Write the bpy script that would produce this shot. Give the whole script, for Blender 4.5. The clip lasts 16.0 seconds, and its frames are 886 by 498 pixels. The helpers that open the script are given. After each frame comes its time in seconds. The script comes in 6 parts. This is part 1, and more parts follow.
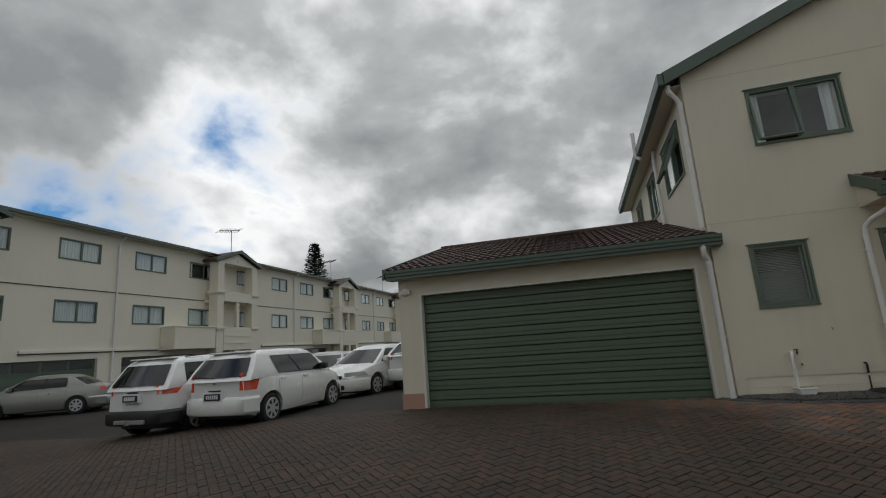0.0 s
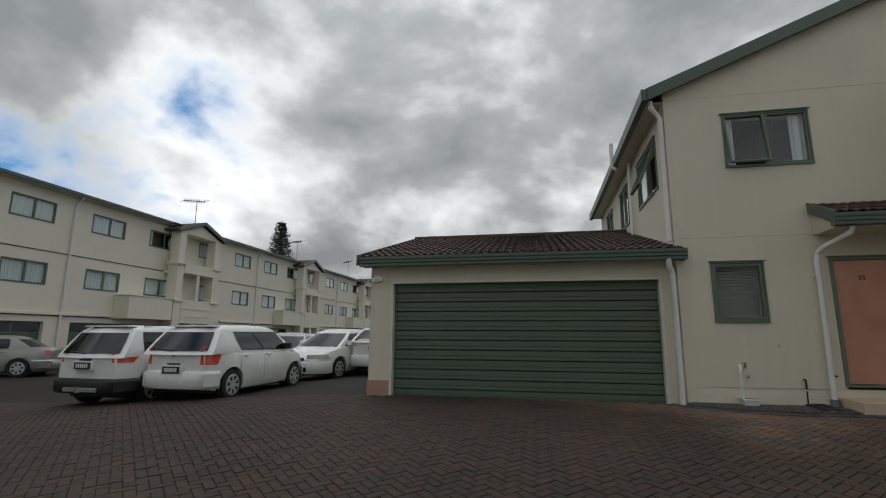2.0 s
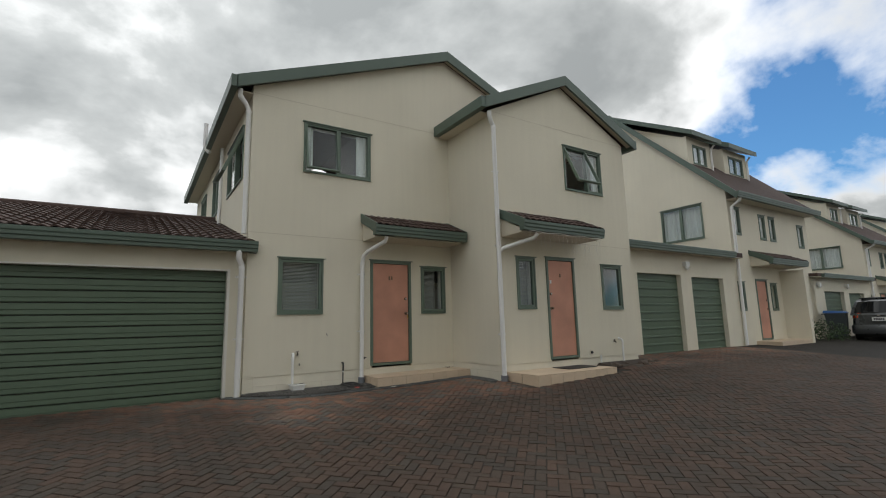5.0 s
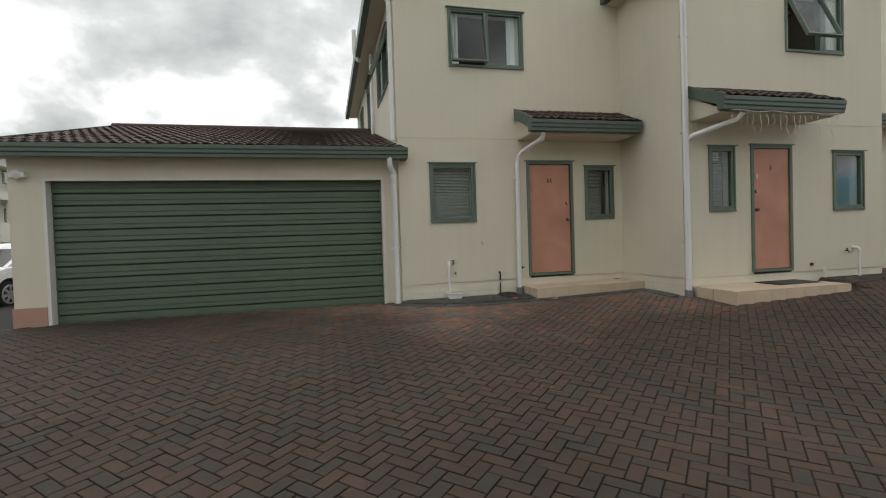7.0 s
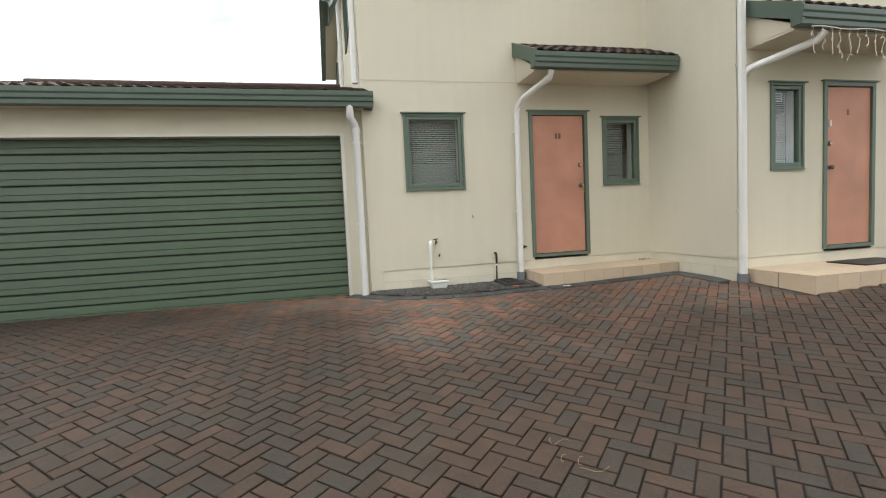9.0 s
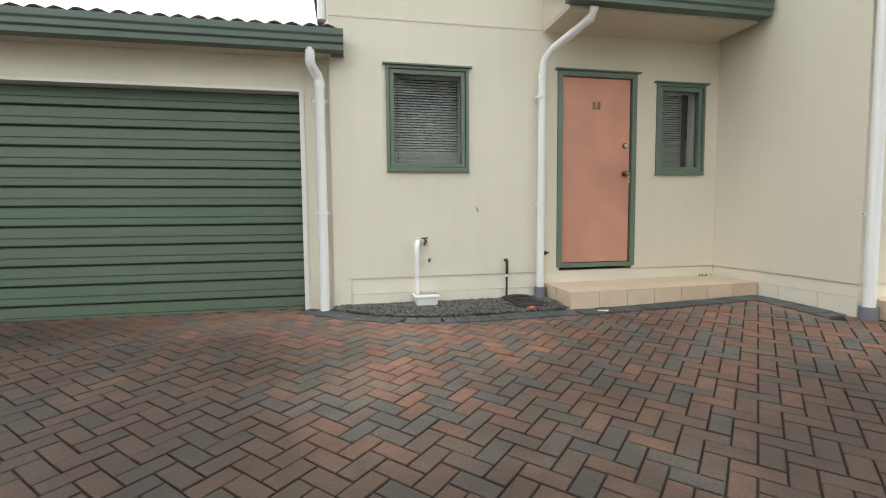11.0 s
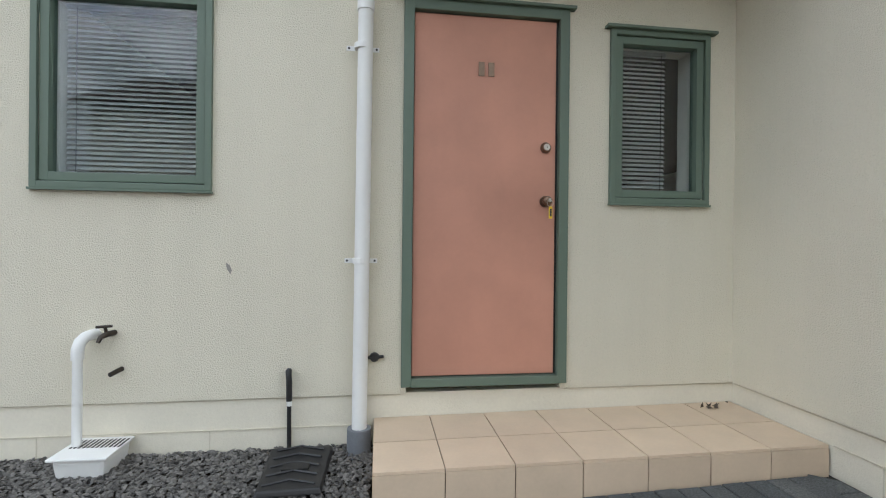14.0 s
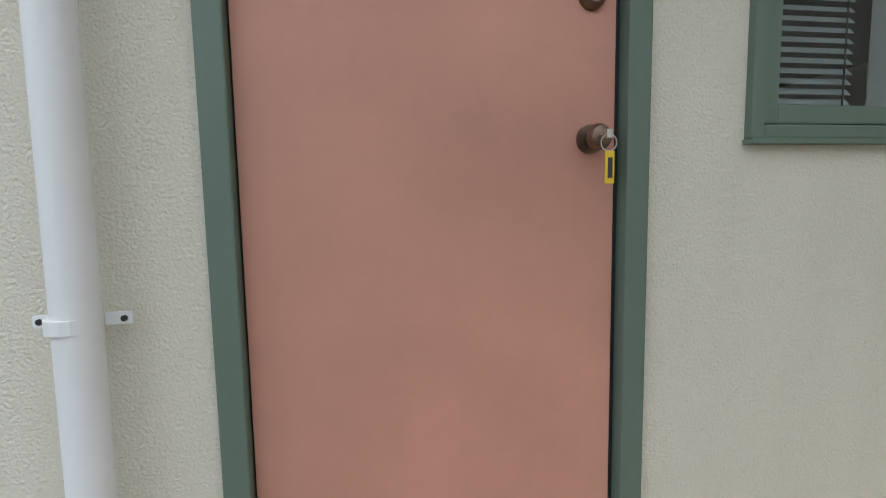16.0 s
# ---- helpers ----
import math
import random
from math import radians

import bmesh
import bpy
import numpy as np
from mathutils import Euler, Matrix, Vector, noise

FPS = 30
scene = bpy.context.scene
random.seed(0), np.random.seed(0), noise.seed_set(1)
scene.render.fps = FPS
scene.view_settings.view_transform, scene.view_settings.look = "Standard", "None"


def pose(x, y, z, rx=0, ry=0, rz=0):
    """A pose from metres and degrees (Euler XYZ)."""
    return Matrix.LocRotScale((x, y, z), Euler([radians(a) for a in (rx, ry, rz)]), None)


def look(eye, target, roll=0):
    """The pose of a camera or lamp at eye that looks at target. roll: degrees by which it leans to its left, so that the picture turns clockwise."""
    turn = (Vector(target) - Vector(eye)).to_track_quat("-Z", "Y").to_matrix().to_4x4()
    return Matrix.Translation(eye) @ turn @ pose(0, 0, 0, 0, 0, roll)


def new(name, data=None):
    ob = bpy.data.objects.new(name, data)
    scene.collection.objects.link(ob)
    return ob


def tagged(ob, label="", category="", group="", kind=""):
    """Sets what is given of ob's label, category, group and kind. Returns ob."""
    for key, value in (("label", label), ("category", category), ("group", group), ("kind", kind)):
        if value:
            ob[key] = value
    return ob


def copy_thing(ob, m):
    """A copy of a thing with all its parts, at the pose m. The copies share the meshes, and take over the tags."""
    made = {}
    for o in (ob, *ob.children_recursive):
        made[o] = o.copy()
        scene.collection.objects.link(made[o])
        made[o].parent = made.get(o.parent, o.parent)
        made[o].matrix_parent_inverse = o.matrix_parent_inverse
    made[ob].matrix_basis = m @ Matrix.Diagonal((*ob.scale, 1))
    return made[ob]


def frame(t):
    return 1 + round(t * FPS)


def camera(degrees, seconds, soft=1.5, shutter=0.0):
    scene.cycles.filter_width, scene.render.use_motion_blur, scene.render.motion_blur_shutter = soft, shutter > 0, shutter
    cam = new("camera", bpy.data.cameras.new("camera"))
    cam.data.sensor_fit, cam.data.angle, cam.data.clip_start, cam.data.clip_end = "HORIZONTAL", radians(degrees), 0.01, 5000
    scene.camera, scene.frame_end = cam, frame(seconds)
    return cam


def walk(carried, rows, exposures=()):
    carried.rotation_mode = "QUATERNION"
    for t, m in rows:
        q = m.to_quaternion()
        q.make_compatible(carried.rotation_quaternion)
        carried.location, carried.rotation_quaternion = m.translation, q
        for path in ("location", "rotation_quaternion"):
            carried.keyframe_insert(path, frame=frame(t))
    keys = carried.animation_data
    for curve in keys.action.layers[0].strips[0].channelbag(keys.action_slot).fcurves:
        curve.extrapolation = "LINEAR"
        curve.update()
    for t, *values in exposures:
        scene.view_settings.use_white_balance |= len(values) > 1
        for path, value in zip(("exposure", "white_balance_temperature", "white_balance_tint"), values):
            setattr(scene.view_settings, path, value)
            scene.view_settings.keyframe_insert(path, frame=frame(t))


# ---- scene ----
cam = camera(86.0, 16.0, 1.1)
PATH = [
    (0, (-0.025, -0.532, 1.427), (-0.541, 1.359, 1.824), -4.0),
    (0.5, (-0.214, -0.534, 1.426), (-1.114, 1.215, 1.793), -4.1),
    (1, (-0.244, -0.582, 1.401), (-1.294, 1.078, 1.78), -3.3),
    (1.5, (-0.218, -0.638, 1.405), (-1.277, 1.019, 1.769), -3.4),
    (2, (-0.163, -0.647, 1.411), (-0.55, 1.282, 1.77), 0.3),
    (2.5, (0.028, -0.508, 1.424), (0.347, 1.428, 1.813), 0.0),
    (3, (0.333, -0.505, 1.463), (0.925, 1.356, 1.894), -1.2),
    (3.5, (0.562, -0.521, 1.499), (1.39, 1.26, 1.882), -0.6),
    (6, (0.682, -0.541, 1.384), (1.776, 1.107, 1.681), -1.4),
    (6.5, (0.858, -0.273, 1.384), (1.74, 1.515, 1.549), -2.5),
    (7, (1.001, 0.19, 1.403), (1.475, 2.133, 1.353), -1.9),
    (7.5, (0.867, 0.59, 1.436), (1.298, 2.537, 1.29), -1.0),
    (8, (1.129, 1.105, 1.444), (1.475, 3.07, 1.311), -5.4),
    (8.5, (1.229, 1.418, 1.377), (1.553, 3.377, 1.137), -0.9),
    (9, (1.699, 1.858, 1.287), (2.165, 3.798, 1.153), -2.7),
    (9.5, (1.901, 2.198, 1.219), (2.238, 4.162, 1.046), -1.9),
    (12, (3.224, 4.254, 1.226), (3.658, 6.204, 1.136), 0.1),
    (12.5, (3.728, 4.563, 1.342), (4.056, 6.535, 1.275), -0.9),
    (13, (3.762, 4.974, 1.338), (4.186, 6.927, 1.273), 1.4),
    (13.5, (4.146, 5.314, 1.348), (4.628, 7.255, 1.310), 0.8),
    (14, (4.428, 5.651, 1.39), (4.695, 7.633, 1.386), 0.6),
    (14.5, (4.422, 6.097, 1.502), (4.843, 8.052, 1.51), 3.2),
    (15, (4.665, 6.444, 1.573), (4.899, 8.419, 1.36), 0.6),
    (15.5, (4.729, 6.9, 1.567), (4.923, 8.875, 1.315), -1.8),
    (16, (4.864, 7.21, 1.525), (5.162, 9.178, 1.327), -1.0),
]
EXPOSURES = [(0.0, -1.13, 6400, 9.0), (0.5, -1.12, 6400, 9.0), (1.5, -1.06, 6350, 9.0), (2.5, -1.0, 6350, 9.0), (3.5, -0.65, 6400, 9.0), (6.0, -0.42, 6500, 9.0), (7.0, -0.24, 6550, 9.0), (8.0, 0.43, 6600, 9.0), (8.5, 0.36, 6580, 9.0), (9.0, 0.66, 6550, 9.0), (9.5, 0.73, 6500, 9.0), (12.0, 0.93, 6200, 9.0), (14.0, 0.66, 5800, 9.0), (16.0, 0.63, 5650, 9.0)]
CLOUD_SEED, SKY_STRENGTH = 5.7, 1.3
walk(cam, [(t, look(eye, target, roll)) for t, eye, target, roll in PATH], EXPOSURES)

# ---- world and light ----
world = bpy.data.worlds.new("sky")
scene.world = world
world.use_nodes = True
wn, wl = world.node_tree.nodes, world.node_tree.links
wn.clear()


def wnode(kind, **kw):
    n = wn.new(kind)
    for k, v in kw.items():
        n.inputs[k].default_value = v
    return n


def wmath(op, a, b=None):
    n = wn.new("ShaderNodeMath")
    n.operation = op
    for i, v in enumerate((a, b)):
        if v is None:
            continue
        if hasattr(v, "node"):
            wl.new(v, n.inputs[i])
        else:
            n.inputs[i].default_value = v
    return n.outputs[0]


SUN_EL, SUN_AZ = 62.0, -20.0       # degrees above the horizon, degrees from +y towards +x
sky = wn.new("ShaderNodeTexSky")
sky.sky_type = "NISHITA"
sky.sun_disc = False
sky.sun_elevation, sky.sun_rotation = radians(SUN_EL), radians(SUN_AZ)
coord = wn.new("ShaderNodeTexCoord")
sep = wn.new("ShaderNodeSeparateXYZ")
wl.new(coord.outputs["Generated"], sep.inputs[0])
up = wmath("ADD", wmath("MAXIMUM", sep.outputs["Z"], 0.0), 0.55)
flat = wn.new("ShaderNodeCombineXYZ")
wl.new(wmath("DIVIDE", sep.outputs["X"], up), flat.inputs[0])
wl.new(wmath("DIVIDE", sep.outputs["Y"], up), flat.inputs[1])
flat.inputs[2].default_value = CLOUD_SEED
puffs = wnode("ShaderNodeTexNoise", Scale=2.5, Detail=14.0, Roughness=0.53, Distortion=0.15)
shade = wnode("ShaderNodeTexNoise", Scale=1.3, Detail=5.0, Roughness=0.5, Distortion=0.0)
shift = wn.new("ShaderNodeVectorMath")
shift.inputs[1].default_value = (7.3, 2.1, 4.4)
wl.new(flat.outputs[0], puffs.inputs["Vector"])
wl.new(flat.outputs[0], shift.inputs[0])
wl.new(shift.outputs[0], shade.inputs["Vector"])
cover = wn.new("ShaderNodeMapRange")
cover.inputs["From Min"].default_value, cover.inputs["From Max"].default_value = 0.285, 0.41


def toward(az, el):
    """The cosine between a direction of the sky and the one looked along."""
    n = wn.new("ShaderNodeVectorMath")
    n.operation = "DOT_PRODUCT"
    n.inputs[1].default_value = (math.sin(radians(az)) * math.cos(radians(el)), math.cos(radians(az)) * math.cos(radians(el)), math.sin(radians(el)))
    wl.new(coord.outputs["Generated"], n.inputs[0])
    return n.outputs["Value"]


# the cloud deck breaks up low down in two quarters of the sky
thin = puffs.outputs["Fac"]
for az, el, half, depth in ((-58.0, 13.0, 17.0, 0.15), (88.0, 14.0, 36.0, 0.105)):
    lobe = wn.new("ShaderNodeMapRange")
    lobe.interpolation_type = "SMOOTHSTEP"
    lobe.inputs["From Min"].default_value, lobe.inputs["From Max"].default_value = math.cos(radians(half)), 1.0
    lobe.inputs["To Max"].default_value = depth
    wl.new(toward(az, el), lobe.inputs["Value"])
    thin = wmath("SUBTRACT", thin, lobe.outputs[0])
wl.new(thin, cover.inputs["Value"])
ramp = wn.new("ShaderNodeValToRGB")
ramp.color_ramp.elements[0].position, ramp.color_ramp.elements[0].color = 0.425, (1.45, 1.45, 1.44, 1)
ramp.color_ramp.elements[1].position, ramp.color_ramp.elements[1].color = 0.62, (0.38, 0.40, 0.405, 1)
mid = ramp.color_ramp.elements.new(0.485)
mid.color = (1.02, 1.03, 1.03, 1)
low = ramp.color_ramp.elements.new(0.545)
low.color = (0.58, 0.60, 0.60, 1)
wl.new(wmath("ADD", wmath("MULTIPLY", shade.outputs["Fac"], 0.28), wmath("MULTIPLY", puffs.outputs["Fac"], 0.72)), ramp.inputs[0])
mix = wn.new("ShaderNodeMix")
mix.data_type = "RGBA"
wl.new(cover.outputs[0], mix.inputs["Factor"])
blue = wn.new("ShaderNodeVectorMath")
blue.operation = "MULTIPLY"
blue.inputs[1].default_value = (0.066, 0.115, 0.150)
wl.new(sky.outputs[0], blue.inputs[0])
wl.new(blue.outputs[0], mix.inputs["A"])
glow = wmath("ADD", wmath("MULTIPLY", wmath("POWER", wmath("MAXIMUM", toward(SUN_AZ, SUN_EL), 0.0), 2.5), 0.62), 0.90)     # brighter round the veiled sun
lit = wn.new("ShaderNodeVectorMath")
lit.operation = "SCALE"
wl.new(ramp.outputs[0], lit.inputs[0])
wl.new(glow, lit.inputs["Scale"])
wl.new(lit.outputs[0], mix.inputs["B"])
back = wnode("ShaderNodeBackground", Strength=SKY_STRENGTH)
wl.new(mix.outputs["Result"], back.inputs[0])
wl.new(back.outputs[0], wn.new("ShaderNodeOutputWorld").inputs[0])

sun = new("sun", bpy.data.lights.new("sun", "SUN"))
sun.data.energy, sun.data.angle, sun.data.color = 0.2, radians(40), (1.0, 0.98, 0.95)
_to = Vector((math.sin(radians(SUN_AZ)) * math.cos(radians(SUN_EL)), math.cos(radians(SUN_AZ)) * math.cos(radians(SUN_EL)), math.sin(radians(SUN_EL))))
sun.matrix_world = look(tuple(_to * 60), (0, 0, 0))


# ---- materials ----
def material(name, colour, rough=0.7, metal=0.0, grain=0.12, grain_size=60.0, stain=0.12, stain_size=1.2, bump=0.0, bump_size=120.0, vary=0.0, spec=0.5, streak=0.0, coat=0.0):
    """A painted or mineral surface: base colour with fine grain, broad stains, relief and a change from piece to piece."""
    m = bpy.data.materials.new(name)
    m.use_nodes = True
    n, l = m.node_tree.nodes, m.node_tree.links
    p = n["Principled BSDF"]
    p.inputs["Roughness"].default_value, p.inputs["Metallic"].default_value = rough, metal
    p.inputs["Specular IOR Level"].default_value = spec
    p.inputs["Coat Weight"].default_value = coat
    tc = n.new("ShaderNodeTexCoord")

    def tex(size, detail, vec=None):
        t = n.new("ShaderNodeTexNoise")
        t.inputs["Scale"].default_value, t.inputs["Detail"].default_value = size, detail
        l.new(vec or tc.outputs["Object"], t.inputs["Vector"])
        return t.outputs["Fac"]

    def calc(op, a, b):
        t = n.new("ShaderNodeMath")
        t.operation = op
        for i, v in enumerate((a, b)):
            if hasattr(v, "node"):
                l.new(v, t.inputs[i])
            else:
                t.inputs[i].default_value = v
        return t.outputs[0]

    value = calc("ADD", calc("MULTIPLY", calc("SUBTRACT", tex(grain_size, 3), 0.5), 2 * grain), 1.0)
    value = calc("ADD", value, calc("MULTIPLY", calc("SUBTRACT", tex(stain_size, 5), 0.5), 2 * stain))
    if streak:
        mp = n.new("ShaderNodeMapping")
        mp.inputs["Scale"].default_value = (9, 9, 0.5)
        l.new(tc.outputs["Object"], mp.inputs[0])
        value = calc("ADD", value, calc("MULTIPLY", calc("SUBTRACT", tex(1.0, 5, mp.outputs[0]), 0.5), 2 * streak))
    if vary:
        oi = n.new("ShaderNodeObjectInfo")
        ge = n.new("ShaderNodeNewGeometry")
        r = calc("FRACT", calc("ADD", oi.outputs["Random"], ge.outputs["Random Per Island"]), 0)
        value = calc("ADD", value, calc("MULTIPLY", calc("SUBTRACT", r, 0.5), 2 * vary))
    sc = n.new("ShaderNodeVectorMath")
    sc.operation = "SCALE"
    sc.inputs[0].default_value = colour
    l.new(value, sc.inputs["Scale"])
    l.new(sc.outputs[0], p.inputs["Base Color"])
    l.new(calc("ADD", calc("MULTIPLY", calc("SUBTRACT", tex(stain_size * 4, 4), 0.5), 0.25), rough), p.inputs["Roughness"])
    if bump:
        bp = n.new("ShaderNodeBump")
        bp.inputs["Distance"].default_value = bump
        bp.inputs["Strength"].default_value = 0.8
        l.new(tex(bump_size, 4), bp.inputs["Height"])
        l.new(bp.outputs[0], p.inputs["Normal"])
    return m


def glass_material(name, tint=(0.90, 0.93, 0.93), gloss=0.02):
    m = bpy.data.materials.new(name)
    m.use_nodes = True
    n, l = m.node_tree.nodes, m.node_tree.links
    n.remove(n["Principled BSDF"])
    t, g, f, mx = n.new("ShaderNodeBsdfTransparent"), n.new("ShaderNodeBsdfGlossy"), n.new("ShaderNodeLayerWeight"), n.new("ShaderNodeMixShader")
    t.inputs[0].default_value = (*tint, 1)
    g.inputs["Roughness"].default_value = gloss
    pw, sc = n.new("ShaderNodeMath"), n.new("ShaderNodeMath")
    pw.operation, sc.operation = "POWER", "MULTIPLY_ADD"
    pw.inputs[1].default_value, sc.inputs[1].default_value, sc.inputs[2].default_value = 4.0, 0.9, 0.05
    f.inputs["Blend"].default_value = 0.5
    l.new(f.outputs["Facing"], pw.inputs[0]), l.new(pw.outputs[0], sc.inputs[0])
    l.new(sc.outputs[0], mx.inputs[0]), l.new(t.outputs[0], mx.inputs[1]), l.new(g.outputs[0], mx.inputs[2])
    l.new(mx.outputs[0], n["Material Output"].inputs[0])
    return m


def paver_material(name, colours, far_tone=False):
    """Clay and concrete pavers: one of several colours a piece, with pits, dirt and worn faces."""
    m = bpy.data.materials.new(name)
    m.use_nodes = True
    n, l = m.node_tree.nodes, m.node_tree.links
    p = n["Principled BSDF"]
    tc, oi, ge = n.new("ShaderNodeTexCoord"), n.new("ShaderNodeObjectInfo"), n.new("ShaderNodeNewGeometry")
    add, fr = n.new("ShaderNodeMath"), n.new("ShaderNodeMath")
    fr.operation = "FRACT"
    l.new(oi.outputs["Random"], add.inputs[0]), l.new(ge.outputs["Random Per Island"], add.inputs[1]), l.new(add.outputs[0], fr.inputs[0])
    cr = n.new("ShaderNodeValToRGB")
    cr.color_ramp.interpolation = "CONSTANT"
    while len(cr.color_ramp.elements) < len(colours):
        cr.color_ramp.elements.new(0.5)
    for i, c in enumerate(colours):
        cr.color_ramp.elements[i].position, cr.color_ramp.elements[i].color = i / len(colours), (*c, 1)
    l.new(fr.outputs[0], cr.inputs[0])
    col = cr.outputs[0]
    for size, low, high, a, b in ((0.55, 0.35, 0.62, 0.70, 1.12), (5.0, 0.3, 0.7, 0.78, 1.15), (130.0, 0.3, 0.7, 0.58, 1.32)):
        t, mr, sc = n.new("ShaderNodeTexNoise"), n.new("ShaderNodeMapRange"), n.new("ShaderNodeVectorMath")
        t.inputs["Scale"].default_value, t.inputs["Detail"].default_value = size, 4
        sc.operation = "SCALE"
        l.new(ge.outputs["Position"], t.inputs["Vector"])
        for k, v in zip(("From Min", "From Max", "To Min", "To Max"), (low, high, a, b)):
            mr.inputs[k].default_value = v
        l.new(t.outputs["Fac"], mr.inputs["Value"]), l.new(col, sc.inputs[0]), l.new(mr.outputs[0], sc.inputs["Scale"])
        col = sc.outputs[0]
    if far_tone:                                            # darker and browner away from the walls, with a ragged edge
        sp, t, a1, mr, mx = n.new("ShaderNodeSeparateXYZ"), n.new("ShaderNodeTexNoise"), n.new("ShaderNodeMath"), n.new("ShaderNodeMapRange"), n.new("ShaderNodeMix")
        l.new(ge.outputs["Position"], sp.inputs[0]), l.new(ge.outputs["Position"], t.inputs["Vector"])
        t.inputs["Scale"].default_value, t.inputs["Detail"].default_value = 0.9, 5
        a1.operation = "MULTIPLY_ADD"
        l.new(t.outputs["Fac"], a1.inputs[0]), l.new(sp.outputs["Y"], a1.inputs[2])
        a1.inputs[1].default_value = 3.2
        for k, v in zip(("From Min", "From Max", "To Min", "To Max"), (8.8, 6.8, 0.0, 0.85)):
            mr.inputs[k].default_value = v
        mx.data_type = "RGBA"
        gx1, gx2, gx3 = n.new("ShaderNodeMath"), n.new("ShaderNodeMath"), n.new("ShaderNodeMath")     # all of the garage apron takes the darker tone
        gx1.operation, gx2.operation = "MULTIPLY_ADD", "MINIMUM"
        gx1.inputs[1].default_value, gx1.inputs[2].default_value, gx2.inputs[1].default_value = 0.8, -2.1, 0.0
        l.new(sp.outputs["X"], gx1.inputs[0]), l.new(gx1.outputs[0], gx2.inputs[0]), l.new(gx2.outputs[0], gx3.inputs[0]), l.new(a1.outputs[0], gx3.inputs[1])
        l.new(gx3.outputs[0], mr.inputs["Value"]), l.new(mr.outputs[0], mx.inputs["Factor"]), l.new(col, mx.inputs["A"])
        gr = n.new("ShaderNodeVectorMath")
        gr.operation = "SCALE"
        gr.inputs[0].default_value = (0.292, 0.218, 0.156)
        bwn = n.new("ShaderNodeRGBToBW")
        even = n.new("ShaderNodeMath")                     # the darker tone levels out the colours beneath it
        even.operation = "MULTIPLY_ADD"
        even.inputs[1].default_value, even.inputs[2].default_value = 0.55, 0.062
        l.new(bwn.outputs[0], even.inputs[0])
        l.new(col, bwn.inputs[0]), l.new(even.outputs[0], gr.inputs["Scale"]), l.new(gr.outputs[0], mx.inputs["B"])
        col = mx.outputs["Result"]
    l.new(col, p.inputs["Base Color"])
    p.inputs["Roughness"].default_value = 0.78
    p.inputs["Specular IOR Level"].default_value = 0.35
    t, bp = n.new("ShaderNodeTexNoise"), n.new("ShaderNodeBump")
    t.inputs["Scale"].default_value, t.inputs["Detail"].default_value = 160, 5
    bp.inputs["Distance"].default_value = 0.006
    l.new(ge.outputs["Position"], t.inputs["Vector"]), l.new(t.outputs["Fac"], bp.inputs["Height"]), l.new(bp.outputs[0], p.inputs["Normal"])
    return m


STUCCO = material("cream_stucco", (0.715, 0.672, 0.548), 0.88, grain=0.05, grain_size=90, stain=0.08, stain_size=0.8, bump=0.0085, bump_size=140, streak=0.04)
STUCCO_FAR = material("cream_stucco_terrace", (0.77, 0.725, 0.60), 0.9, grain=0.03, grain_size=40, stain=0.06, stain_size=0.5, streak=0.03)
CONCRETE = material("painted_base", (0.73, 0.685, 0.57), 0.85, grain=0.06, stain=0.14, stain_size=2.5, bump=0.002)
PINKBASE = material("pink_base", (0.45, 0.27, 0.21), 0.8, stain=0.15)
GREEN = material("green_paint", (0.125, 0.170, 0.130), 0.5, grain=0.04, stain=0.10, stain_size=3)
GREENDOOR = material("green_door_paint", (0.092, 0.134, 0.088), 0.5, grain=0.04, stain=0.12, stain_size=1.6, streak=0.08)
GREENDARK = material("green_gutter", (0.086, 0.122, 0.096), 0.42, grain=0.03, stain=0.12, stain_size=2)
PINK = material("terracotta_door_paint", (0.53, 0.262, 0.184), 0.60, grain=0.03, grain_size=40, stain=0.36, stain_size=1.9, streak=0.04)
PVC = material("white_pvc", (0.80, 0.80, 0.78), 0.38, grain=0.02, stain=0.05, stain_size=3)
WHITE = material("white_trim", (0.74, 0.72, 0.66), 0.6, grain=0.03, stain=0.06)
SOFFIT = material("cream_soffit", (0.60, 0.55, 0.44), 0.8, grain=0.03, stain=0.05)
TILE = material("brown_roof_tile", (0.066, 0.040, 0.032), 0.85, grain=0.25, grain_size=70, stain=0.3, stain_size=4, bump=0.003, vary=0.18)
ROOFBASE = material("roof_underlay", (0.06, 0.04, 0.035), 0.9, stain=0.2)
STEPTILE = material("beige_step_tile", (0.62, 0.49, 0.355), 0.5, grain=0.05, stain=0.12, stain_size=6, vary=0.05)
GROUT = material("grout", (0.16, 0.115, 0.08), 0.9, stain=0.2)
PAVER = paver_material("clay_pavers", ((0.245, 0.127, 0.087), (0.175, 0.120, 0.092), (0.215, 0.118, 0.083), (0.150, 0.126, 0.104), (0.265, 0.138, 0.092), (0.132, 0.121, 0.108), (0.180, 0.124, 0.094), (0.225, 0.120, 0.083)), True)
EDGING = paver_material("grey_edging", ((0.090, 0.096, 0.097), (0.108, 0.112, 0.110), (0.078, 0.085, 0.088)))
GRAVEL = material("grey_gravel", (0.12, 0.113, 0.104), 0.85, grain=0.2, stain=0.2, vary=0.5)
GLASS = glass_material("window_glass")
CARGLASS = glass_material("car_glass", (0.10, 0.11, 0.11), 0.01)
BLIND = material("slatted_blind", (0.40, 0.41, 0.39), 0.55, grain=0.02, stain=0.06)
